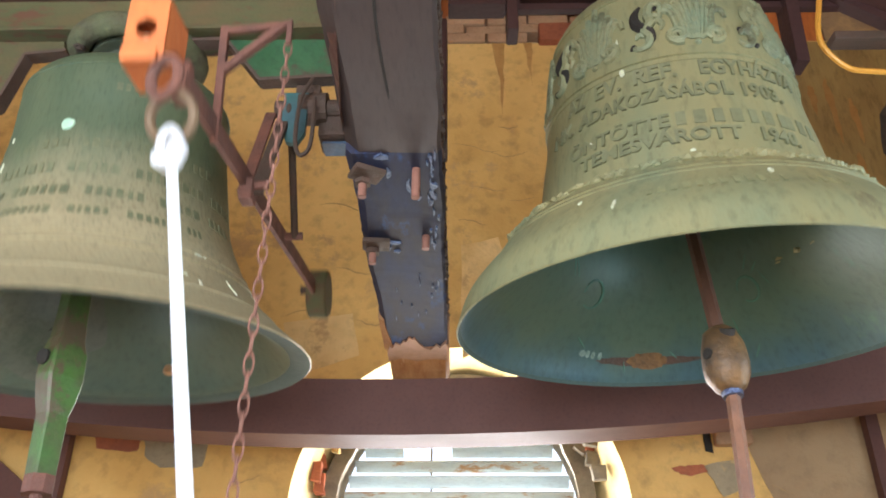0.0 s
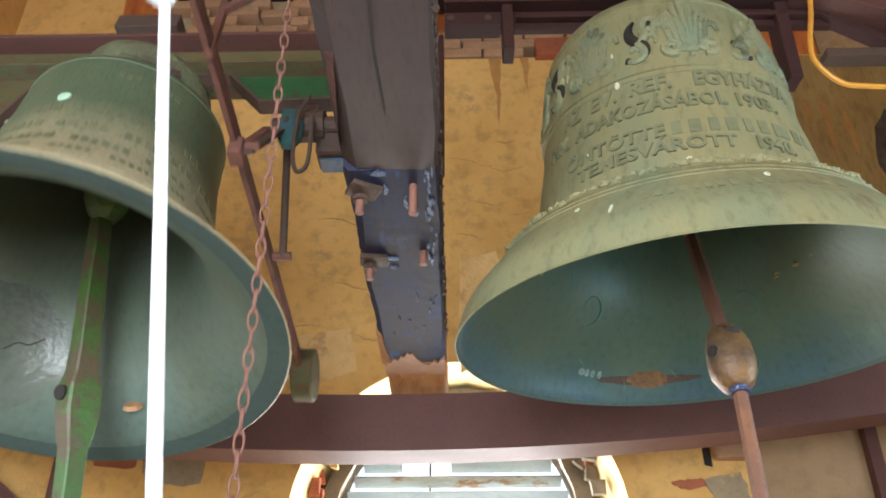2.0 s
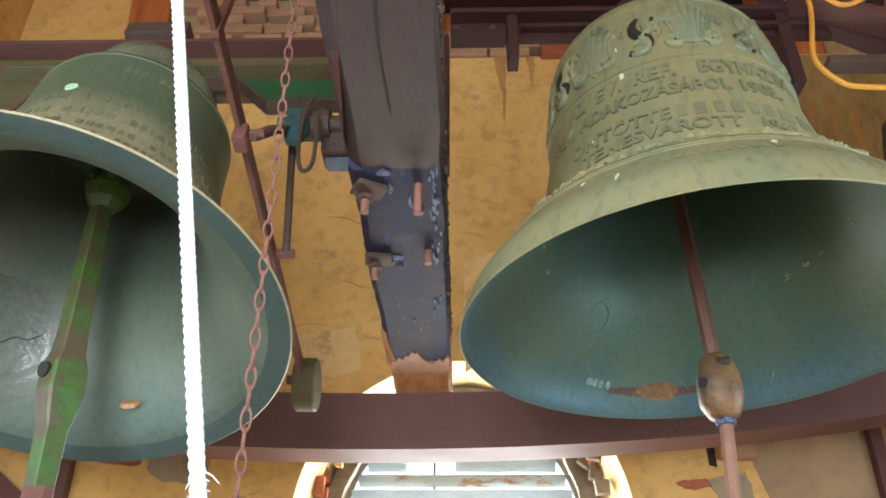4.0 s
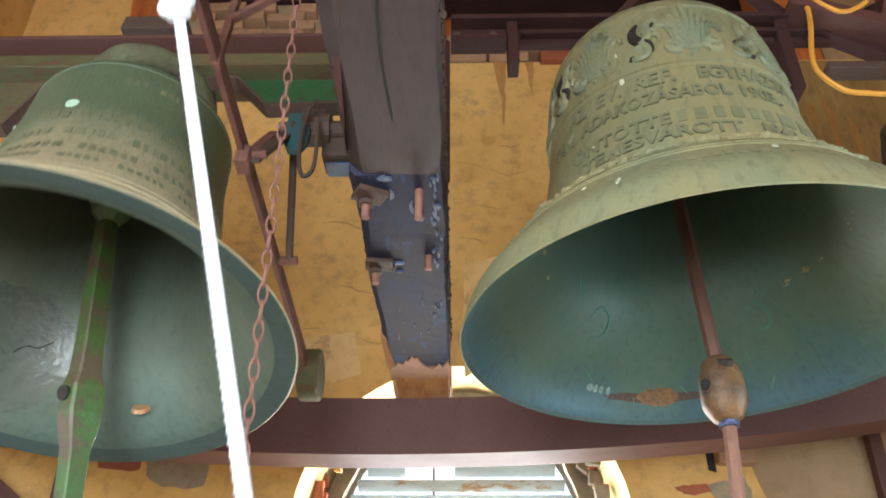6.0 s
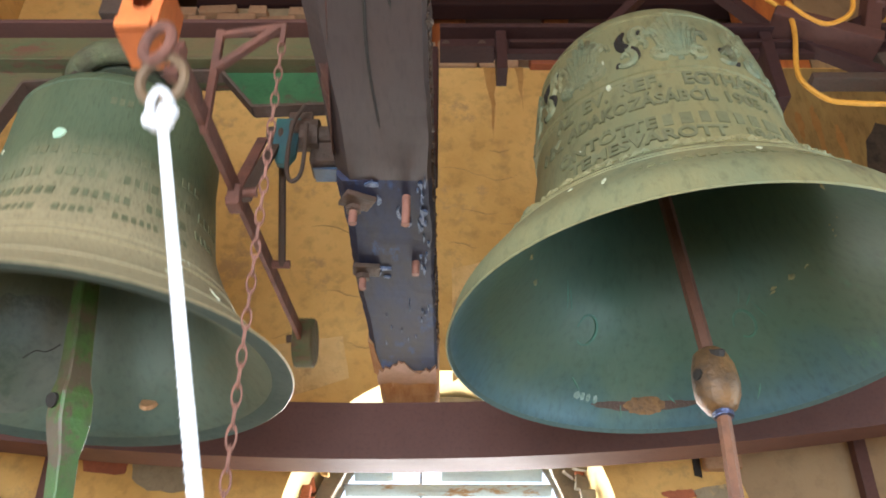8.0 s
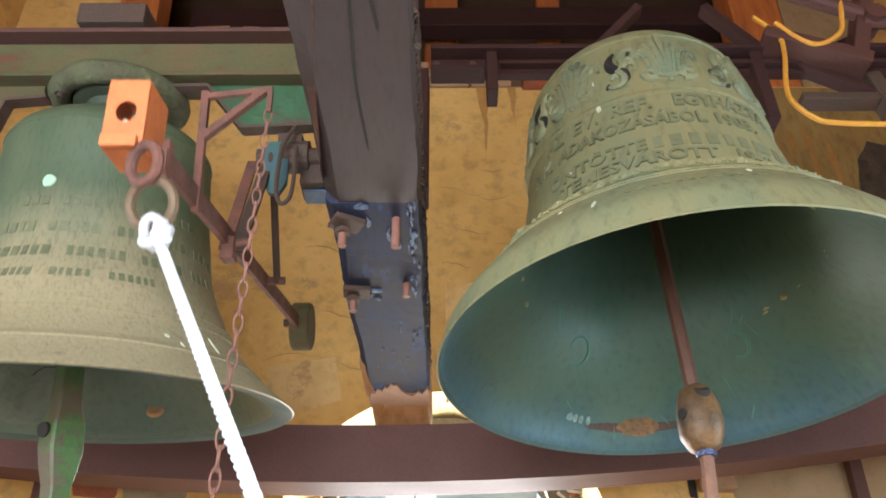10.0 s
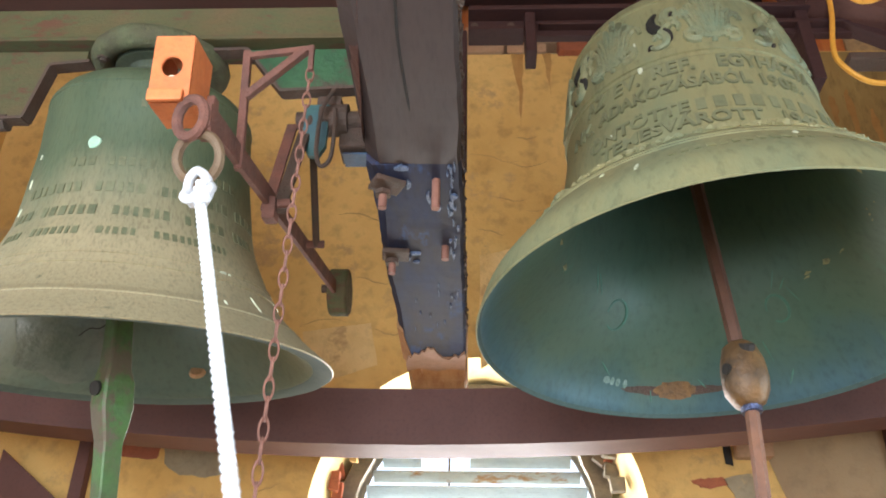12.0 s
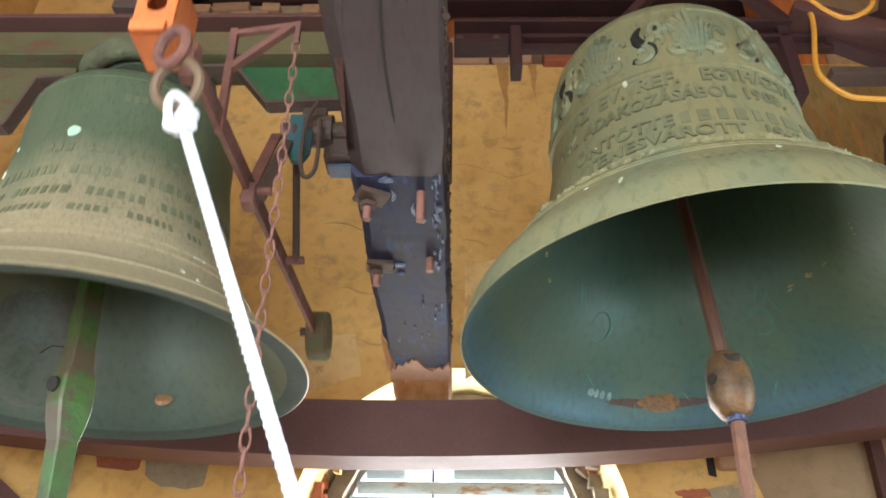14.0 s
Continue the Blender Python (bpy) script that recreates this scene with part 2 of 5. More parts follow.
def block(bm, x0, x1, y0, y1, z0, z1, bevel=0.0, m=None):
    r = bmesh.ops.create_cube(bm, size=1)
    bmesh.ops.scale(bm, vec=(x1 - x0, y1 - y0, z1 - z0), verts=r["verts"])
    bmesh.ops.translate(bm, vec=((x0 + x1) / 2, (y0 + y1) / 2, (z0 + z1) / 2), verts=r["verts"])
    verts = r["verts"]
    if bevel:
        es = list({e for v in verts for e in v.link_edges})
        o = bmesh.ops.bevel(bm, geom=es, offset=bevel, segments=2, profile=0.6, affect="EDGES")
        verts = list({v for f in o["faces"] for v in f.verts} | {v for v in verts if v.is_valid})
    if m:
        bmesh.ops.transform(bm, matrix=m, verts=verts)
    return bm


def box(*a, **k):
    return block(bmesh.new(), *a, **k)


def rod(bm, p, q, r, sides=12, r2=None, turn=0.0):
    p, q = Vector(p), Vector(q)
    d = q - p
    o = bmesh.ops.create_cone(bm, cap_ends=True, segments=sides, radius1=r, radius2=r if r2 is None else r2, depth=d.length)
    m = Matrix.Translation((p + q) / 2) @ d.to_track_quat("Z", "Y").to_matrix().to_4x4() @ Matrix.Rotation(turn, 4, "Z")
    bmesh.ops.transform(bm, matrix=m, verts=o["verts"])
    return bm


def bar(bm, p, q, w, h, up=(0, 0, 1)):
    """A flat bar from p to q, w wide across and h along 'up'."""
    p, q = Vector(p), Vector(q)
    y = (q - p).normalized()
    x = y.cross(Vector(up)).normalized()
    z = x.cross(y)
    m = Matrix((x, y, z)).transposed().to_4x4()
    m.translation = (p + q) / 2
    return block(bm, -w / 2, w / 2, -(q - p).length / 2, (q - p).length / 2, -h / 2, h / 2, min(w, h) * 0.12, m)


def torus(bm, centre, axis, major, minor, seg=20, ring=8, squash=(1, 1, 1)):
    rot = Vector(axis).to_track_quat("Z", "Y").to_matrix().to_4x4()
    vs = []
    for i in range(seg):
        a = 2 * math.pi * i / seg
        row = []
        for j in range(ring):
            b = 2 * math.pi * j / ring
            p = Vector(((major + minor * math.cos(b)) * math.cos(a) * squash[0], (major + minor * math.cos(b)) * math.sin(a) * squash[1], minor * math.sin(b) * squash[2]))
            row.append(bm.verts.new(Vector(centre) + rot @ p))
        vs.append(row)
    for i in range(seg):
        for j in range(ring):
            bm.faces.new((vs[i][j], vs[(i + 1) % seg][j], vs[(i + 1) % seg][(j + 1) % ring], vs[i][(j + 1) % ring]))
    return bm


def lathe(bm, prof, seg=96, closed=False):
    rings = []
    for r, z in prof:
        if r < 1e-6:
            rings.append([bm.verts.new((0, 0, z))])
        else:
            rings.append([bm.verts.new((r * math.cos(2 * math.pi * i / seg), r * math.sin(2 * math.pi * i / seg), z)) for i in range(seg)])
    pairs = list(zip(rings[:-1], rings[1:])) + ([(rings[-1], rings[0])] if closed else [])
    for a, b in pairs:
        for i in range(seg):
            k = (i + 1) % seg
            if len(a) == 1:
                bm.faces.new((a[0], b[i], b[k]))
            elif len(b) == 1:
                bm.faces.new((a[i], a[k], b[0]))
            else:
                bm.faces.new((a[i], a[k], b[k], b[i]))
    return bm


def tube(bm, pts, r, sides=8, caps=True):
    pts = [Vector(p) for p in pts]
    rows = []
    side = None
    for i, p in enumerate(pts):
        d = (pts[min(i + 1, len(pts) - 1)] - pts[max(i - 1, 0)]).normalized()
        if side is None:
            side = d.orthogonal().normalized()
        side = (side - d * side.dot(d)).normalized()
        up = d.cross(side)
        rad = r[i] if isinstance(r, (list, tuple)) else r
        rows.append([bm.verts.new(p + rad * (math.cos(2 * math.pi * k / sides) * side + math.sin(2 * math.pi * k / sides) * up)) for k in range(sides)])
    for a, b in zip(rows[:-1], rows[1:]):
        for k in range(sides):
            bm.faces.new((a[k], a[(k + 1) % sides], b[(k + 1) % sides], b[k]))
    if caps:
        bm.faces.new(rows[0][::-1])
        bm.faces.new(rows[-1])
    return bm


def smooth_path(pts, n=8):
    """Catmull-Rom through the points."""
    p = [Vector(q) for q in pts]
    p = [p[0] * 2 - p[1]] + p + [p[-1] * 2 - p[-2]]
    out = []
    for a, b, c, d in zip(p[:-3], p[1:-2], p[2:-1], p[3:]):
        for i in range(n):
            t = i / n
            out.append(0.5 * ((2 * b) + (c - a) * t + (2 * a - 5 * b + 4 * c - d) * t * t + (3 * b - a - 3 * c + d) * t ** 3))
    return out + [p[-2]]


def plate(bm, poly, axis, a, b):
    """A flat plate: poly in the two axes other than 'axis', from a to b along it."""
    def at(u, v, w):
        return {"x": (w, u, v), "y": (u, w, v), "z": (u, v, w)}[axis]
    lo = [bm.verts.new(at(u, v, a)) for u, v in poly]
    hi = [bm.verts.new(at(u, v, b)) for u, v in poly]
    bm.faces.new(lo)
    bm.faces.new(hi[::-1])
    for i in range(len(poly)):
        k = (i + 1) % len(poly)
        bm.faces.new((lo[i], hi[i], hi[k], lo[k]))
    return bm


def rough_up(bm, amount, scale, seed=0.0):
    for v in bm.verts:
        v.co += noise.noise_vector(v.co * scale + Vector((seed, 0, 0))) * amount
    return bm


# the belfry: walls, floor, ceiling
XW, XE, YS, YN, ZTOP = -2.85, 2.85, -1.85, 3.9, 7.0
ARCH_X, ARCH_Z, ARCH_R = 0.0, 2.36, 0.80
LOUVRE_Y, LOUVRE_Z, LOUVRE_R = 4.29, 2.43, 0.61


def arched_wall(name, x0, x1, z0, z1, y0, y1, sill=1.2):
    """A wall in y0..y1 with an arched opening that narrows to the window's ring at y1."""
    bm = bmesh.new()
    n = 40
    rim_in = [(ARCH_X - ARCH_R, sill)] + [(ARCH_X - ARCH_R * math.cos(math.pi * i / n), ARCH_Z + ARCH_R * math.sin(math.pi * i / n)) for i in range(n + 1)] + [(ARCH_X + ARCH_R, sill)]
    k = LOUVRE_R + 0.07
    rim_out = [(ARCH_X - k, sill)] + [(ARCH_X - k * math.cos(math.pi * i / n), LOUVRE_Z + k * math.sin(math.pi * i / n)) for i in range(n + 1)] + [(ARCH_X + k, sill)]

    def face_with_hole(rim, y):
        vs = [bm.verts.new((x, y, z)) for x, z in rim]
        top = [bm.verts.new((x, y, z1)) for x, z in rim]
        for i in range(len(rim) - 1):
            if abs(rim[i][0] - rim[i + 1][0]) > 1e-6:
                bm.faces.new((vs[i], vs[i + 1], top[i + 1], top[i]))
        for xe, i in ((x0, 0), (x1, len(rim) - 1)):
            a = [bm.verts.new((xe, y, z)) for z in (z0, sill, rim[1][1], z1)]
            j = 1 if i == 0 else len(rim) - 2
            low = bm.verts.new((rim[i][0], y, z0))
            bm.faces.new((a[0], low, vs[i], a[1]))
            bm.faces.new((a[1], vs[i], vs[j], a[2]))
            bm.faces.new((a[2], vs[j], top[j], a[3]))
            if i == 0:
                keep = low
            else:
                bm.faces.new((keep, low, vs[i], vs[0]))
        return vs
    a, b = face_with_hole(rim_in, y0), face_with_hole(rim_out, y1)
    m = [bm.verts.new(((p.co.x + q.co.x) / 2 + 0.012 * noise.noise(p.co * 9), (y0 + y1) / 2, (p.co.z + q.co.z) / 2 + 0.012 * noise.noise(q.co * 9))) for p, q in zip(a, b)]
    for i in range(len(a) - 1):
        bm.faces.new((a[i], a[i + 1], m[i + 1], m[i]))
        bm.faces.new((m[i], m[i + 1], b[i + 1], b[i]))
    bm.faces.new((a[0], m[0], b[0], b[-1], m[-1], a[-1]))
    for f in bm.faces:
        f.material_index = int(len({round(v.co.y, 3) for v in f.verts}) > 1)
    bmesh.ops.remove_doubles(bm, verts=bm.verts[:], dist=1e-5)
    ob = part(name, bm, PLASTER)
    ob.data.materials.append(REVEAL)
    return tagged(ob, "ochre lime-plastered brick wall with an arched window opening", "wall", kind="structure")


WALL_TOP = 5.20
arched_wall("wall_north", XW, XE, 0, WALL_TOP, YN, 4.36)


def plain(name, bm, mat, label, cat):
    return tagged(part(name, bm, mat), label, cat, kind="structure")


def pierced_wall(name, side, label):
    """A side or back wall with one tall opening for daylight."""
    bm = bmesh.new()
    if side == "y":
        x0, x1, a, b = XW - 0.4, XE + 0.4, YS - 0.4, YS
        for u0, u1, z0, z1 in ((x0, -0.8, 0, ZTOP), (0.8, x1, 0, ZTOP), (-0.8, 0.8, 0, 0.8), (-0.8, 0.8, 3.2, ZTOP)):
            block(bm, u0, u1, a, b, z0, z1)
    else:
        a, b = side
        yc = 1.2 if a > 0 else 0.9
        for v0, v1, z0, z1 in ((YS, yc - 0.7, 0, ZTOP), (yc + 0.7, 5.4, 0, ZTOP), (yc - 0.7, yc + 0.7, 0, 0.9), (yc - 0.7, yc + 0.7, 2.9, ZTOP)):
            block(bm, a, b, v0, v1, z0, z1)
    return plain(name, bm, PLASTER, label, "wall")


pierced_wall("wall_south", "y", "ochre plastered wall behind the bells with a tall opening")
pierced_wall("wall_east", (XE, XE + 0.4), "ochre plastered side wall with a tall opening")
pierced_wall("wall_west", (XW - 0.4, XW), "ochre plastered side wall with a tall opening")
plain("floor", box(XW - 0.4, XE + 0.4, YS - 0.4, 5.4, -0.15, 0), FLOOR, "worn board floor of the belfry", "floor")
plain("ceiling", box(XW - 0.4, XE + 0.4, YS - 0.4, 5.6, ZTOP, ZTOP + 0.12), TIMBER_DARK, "dark boarded ceiling under the roof", "ceiling")
plain("wall_upper_north", box(XW, XE, 5.2, 5.4, WALL_TOP, ZTOP), TIMBER_DARK, "dark boarded gable behind the roof timbers", "wall")
plain("wall_ledge", box(XW, XE, 4.36, 5.4, WALL_TOP - 0.3, WALL_TOP), MORTAR, "rough mortar ledge on top of the wall", "ledge")
plain("ground", box(-400, 400, -400, 400, -9.2, -9.0), GROUND, "dry ground far below the tower", "ground")

# louvred window
window = thing("window_1", "arched window with weathered pale-blue louvre slats", "window", (0, 0, 0), kind="structure")
bm = bmesh.new()
N = 36
for y0, y1 in ((LOUVRE_Y - 0.13, LOUVRE_Y + 0.06),):
    inner, outer = LOUVRE_R - 0.01, LOUVRE_R + 0.075
    loops = []
    for r, y in ((inner, y0), (outer, y0), (outer, y1), (inner, y1)):
        loops.append([bm.verts.new((ARCH_X - r, y, 1.25))] + [bm.verts.new((ARCH_X - r * math.cos(math.pi * i / N), y, LOUVRE_Z + r * math.sin(math.pi * i / N))) for i in range(N + 1)] + [bm.verts.new((ARCH_X + r, y, 1.25))])
    for a, b in zip(loops, loops[1:] + loops[:1]):
        for i in range(len(a) - 1):
            bm.faces.new((a[i], a[i + 1], b[i + 1], b[i]))
part("window_frame", rough_up(bm, 0.016, 9), FRAME_GREY, window, "flaking grey-brown arched frame")
rw = random.Random(8)
flake_me = [finish(rough_up(box(-a, a, -0.02, 0.02, -b, b, 0.006), 0.012, 16, k * 3.0), m, "flake") for k, (a, b, m) in enumerate(((0.05, 0.025, BRICK_RED), (0.035, 0.04, FRAME_GREY), (0.06, 0.02, PLASTER_PALE), (0.03, 0.02, BRICK_RED)))]
for k in range(22):
    a = math.pi * rw.uniform(0.04, 0.30)
    a = math.pi - a if k % 2 else a
    o = new("flake", flake_me[k % 4])
    o.parent = window
    r = LOUVRE_R + rw.uniform(0.075, 0.125)
    o.matrix_basis = Matrix.Translation((ARCH_X - r * math.cos(a), LOUVRE_Y - rw.uniform(0.12, 0.24), LOUVRE_Z + r * math.sin(a))) @ Matrix.Rotation(math.pi / 2 - a + rw.uniform(-0.3, 0.3), 4, "Y")
SLAT_STEP = 0.080
for k in range(24):
    z = 1.30 + SLAT_STEP * k
    room = LOUVRE_R ** 2 - max(0, z + 0.03 - LOUVRE_Z) ** 2
    if room < 0.02:
        break
    half = math.sqrt(room) - 0.012
    spans = [(-half, half)]
    if 2.66 < z < 2.80:
        spans = [(-half, -0.29), (-0.035, half)]
    for a, b in spans:
        m = Matrix.Translation((ARCH_X, LOUVRE_Y + 0.03, z)) @ Matrix.Rotation(radians(-44 + 5 * math.sin(k * 2.3)), 4, "X")
        part("slat", box(a, b, -0.036, 0.036, -0.006, 0.006, 0.002, m), SLAT_WORN if k % 2 else SLAT, window)
part("mullion", box(-0.150, -0.138, LOUVRE_Y + 0.05, LOUVRE_Y + 0.08, 1.25, 3.0), FRAME_GREY, window)

# steel beam under the timber: a channel with its web to the room
steel = thing("steel_beam", "red-brown painted steel channel beam carrying the timber", "beam", (0, 3.2, 2.744))
bm = bmesh.new()
SX0, SX1, NSEG = -2.85, 2.85, 24
prof = [(0, 0), (0.15, 0), (0.15, -0.014), (0.012, -0.016), (0.012, -0.216), (0.205, -0.220), (0.205, -0.232), (0, -0.232)]
rows = []
for i in range(NSEG + 1):
    x = SX0 + (SX1 - SX0) * i / NSEG
    sag = 0.034 * x * x + 0.022 * x
    rows.append([bm.verts.new((x, y, z + sag)) for y, z in prof])
for a, b in zip(rows[:-1], rows[1:]):
    for k in range(len(prof)):
        bm.faces.new((a[k], a[(k + 1) % len(prof)], b[(k + 1) % len(prof)], b[k]))
bm.faces.new(rows[0])
bm.faces.new(rows[-1][::-1])
part("channel", bm, STEEL, steel)

# timber beam
timber = thing("timber_beam", "dark brown painted timber beam, tarred and bare at its end", "beam", (-0.158, 0, 2.744))


def timber_piece(y0, y1, wane, seed, n=40):
    bm = bmesh.new()
    rows = []
    for i in range(n + 1):
        y = y0 + (y1 - y0) * i / n
        w = wane(y)
        ring = [(-0.117, 0.26), (-0.117, w * 0.9 + 0.002), (-0.117 + w, 0.0), (-0.03, 0), (0.05, 0), (0.108, 0.0), (0.117, 0.01), (0.117, 0.13), (0.117, 0.26)]
        row = []
        for x, z in ring:
            p = Vector((x, y, z))
            d = noise.noise_vector(Vector((x * 5, y * 4, z * 5 + seed))) * 0.005 + noise.noise_vector(p * 30) * (0.004 if abs(x) > 0.1 else 0.0015)
            d.y = 0
            row.append(bm.verts.new(p + d))
        rows.append(row)
    for a, b in zip(rows[:-1], rows[1:]):
        for k in range(len(a)):
            bm.faces.new((a[k], a[(k + 1) % len(a)], b[(k + 1) % len(a)], b[k]))
    bm.faces.new(rows[0])
    bm.faces.new(rows[-1][::-1])
    return bm


part("painted_length", timber_piece(-1.75, 1.62, lambda y: 0.035, 1.0, 70), WOOD, timber)
bm = bmesh.new()
strip = []
for i in range(61):
    y = -1.75 + 3.3 * i / 60
    f = max(0.0, min(1.0, (1.5 - y) / 0.5))
    w = (0.032 + 0.012 * noise.noise(Vector((y * 2.2, 3, 0)))) * f
    e = 0.0045 * f - 0.006 * (1 - f)
    strip.append([bm.verts.new(q) for q in ((-0.117 - e, y, 0.10), (-0.117 - e, y, 0.034), (-0.112 + w * 1.6, y, -e), (-0.112 + w * 1.6, y, 0.02), (-0.10, y, 0.10))])
for a, b in zip(strip[:-1], strip[1:]):
    for k in range(5):
        bm.faces.new((a[k], a[(k + 1) % 5], b[(k + 1) % 5], b[k]))
bm.faces.new(strip[0])
bm.faces.new(strip[-1][::-1])
part("wane_edge", bm, WANE, timber, "reddish worn arris")
part("tarred_length", timber_piece(1.62, 2.86, lambda y: 0.02 + 0.015 * noise.noise(Vector((y * 3, 0, 0))), 4.0), WOOD_TAR, timber, "bluish-black tarred stretch with sky sheen painted in")
part("bare_end", timber_piece(2.86, 3.34, lambda y: 0.02, 7.0, 20), WOOD_RAW, timber, "bare light timber end")

bm = bmesh.new()
strip = []
for i in range(31):
    y = 2.62 + 0.30 * i / 30
    w = 0.002 + 0.026 * (i / 30) ** 1.4 + 0.004 * noise.noise(Vector((y * 14, 8, 0)))
    strip.append([bm.verts.new(q) for q in ((-0.1235, y, 0.05), (-0.1235, y, 0.016), (-0.104 + w, y, -0.0065), (-0.104 + w, y, 0.012), (-0.10, y, 0.05))])
for a, b in zip(strip[:-1], strip[1:]):
    for k in range(5):
        bm.faces.new((a[k], a[(k + 1) % 5], b[(k + 1) % 5], b[k]))
bm.faces.new(strip[0])
bm.faces.new(strip[-1][::-1])
part("bare_arris", bm, WOOD_RAW, timber, "bare light arris")

bm = bmesh.new()
rb = random.Random(23)
for k in range(330):
    y = 0.35 + 2.35 * rb.random()
    o = bmesh.ops.create_cube(bm, size=1)
    w = rb.uniform(0.002, 0.007)
    m = Matrix.Translation((0.116 + rb.gauss(0, 0.003), y, 0.012 + abs(rb.gauss(0, 0.03)))) @ Matrix.Rotation(rb.uniform(-0.6, 0.6), 4, "Z") @ Matrix.Rotation(rb.uniform(-0.5, 0.5), 4, "Y") @ Matrix.Diagonal((w, w * rb.uniform(2, 5), w * 1.6, 1))
    bmesh.ops.transform(bm, matrix=m, verts=o["verts"])
tagged(part("splintered_edge", rough_up(bm, 0.003, 60), RUST_DARK, timber, "rough splintered arris"), kind="stuff")

# the jagged bare patch, cracks, washers and bolt ends under the timber
bm = bmesh.new()
jag = [(-0.112, 2.92), (-0.098, 2.84), (-0.088, 2.86), (-0.075, 2.81), (-0.058, 2.83), (-0.045, 2.79), (-0.035, 2.80), (-0.022, 2.755), (-0.012, 2.775), (-0.002, 2.765), (0.012, 2.82), (0.03, 2.86), (0.052, 2.875), (0.066, 2.85), (0.075, 2.83), (0.088, 2.86), (0.10, 2.825), (0.112, 2.80), (0.112, 2.98), (0.06, 2.965), (0.0, 2.99), (-0.06, 2.96), (-0.112, 2.99)]
part("flaked_patch", plate(bm, jag, "z", -0.0065, 0.002), PALE_WOOD, timber, "pale flaked timber patch")
for cx, pts in ((0.0, [(0.008, 0.86), (0.003, 1.02), (-0.004, 1.2), (0.004, 1.42)]), (1.0, [(0.045, 0.75), (0.04, 0.95), (0.05, 1.07)]), (2.0, [(0.068, 2.84), (0.064, 2.90), (0.054, 2.96)])):
    part("crack", tube(bmesh.new(), smooth_path([(x, y, -0.001) for x, y in pts]), [0.001] + [0.0035] * (len(smooth_path([(x, y, 0) for x, y in pts])) - 2) + [0.001], 6), DARK, timber, "dark drying crack")
for x, y, ln, plate_ in ((-0.082, 1.715, 0.066, True), (0.052, 1.69, 0.085, False), (-0.090, 2.075, 0.062, True), (0.064, 2.03, 0.040, False)):
    part("bolt_end", rod(bmesh.new(), (x, y, 0.01), (x, y, -ln), 0.0105, 12), RUST_PINK, timber, "rusty bolt end")
    if plate_:
        part("washer_plate", rough_up(box(-0.040, 0.040, -0.030, 0.030, -0.014, 0.0, 0.004, Matrix.Translation((x + 0.012, y - 0.02, -0.004)) @ Matrix.Rotation(radians(28 if y < 1.8 else 6), 4, "Z")), 0.004, 25), RUST_DARK, timber)
        part("bolt_nut", rod(bmesh.new(), (x, y, -0.012), (x, y, -0.030), 0.021, 6), RUST_DARK, timber)
rg = random.Random(11)
smears = [(-0.030, 1.63, 0.030, 0.030), (-0.018, 1.70, 0.010, 0.045), (-0.030, 2.06, 0.036, 0.018), (-0.045, 2.09, 0.012, 0.025), (-0.02, 2.11, 0.016, 0.014), (0.030, 1.76, 0.010, 0.06), (0.052, 1.80, 0.012, 0.05)]
for k in range(22):
    smears.append((0.088 + rg.gauss(0, 0.006), 1.62 + 0.46 * rg.random(), rg.uniform(0.003, 0.008), rg.uniform(0.015, 0.06)))
for k in range(6):
    smears.append((0.060 + rg.gauss(0, 0.014), 2.25 + 0.35 * rg.random(), rg.uniform(0.003, 0.006), rg.uniform(0.015, 0.05)))
for k in range(6):
    smears.append((rg.uniform(-0.06, 0.05), 1.72 + 0.9 * rg.random(), rg.uniform(0.002, 0.005), rg.uniform(0.012, 0.05)))
for i, (x, y, w, h) in enumerate(smears):
    bm = bmesh.new()
    ring = [(x + w / 2 * math.cos(a) * rg.uniform(0.7, 1.2) + 0.3 * w * math.sin(2 * a + i), y + h / 2 * math.sin(a) * rg.uniform(0.8, 1.15)) for a in [2 * math.pi * k / 12 for k in range(12)]]
    part("paint_drip", plate(bm, ring, "z", -0.0062 - 0.0002 * (i % 7), 0.002), DRIP_GLOSS, timber, "paint run with its blue gloss painted in")


# bells
def radius_at(prof, z):
    for (r0, z0), (r1, z1) in zip(prof[:-1], prof[1:]):
        if min(z0, z1) <= z <= max(z0, z1) and z0 != z1:
            return r0 + (r1 - r0) * (z - z0) / (z1 - z0)
    return prof[-1][0]


def dense(prof, n=5):
    return [(p.x, p.y) for p in smooth_path([(r, z, 0) for r, z in prof], n)]


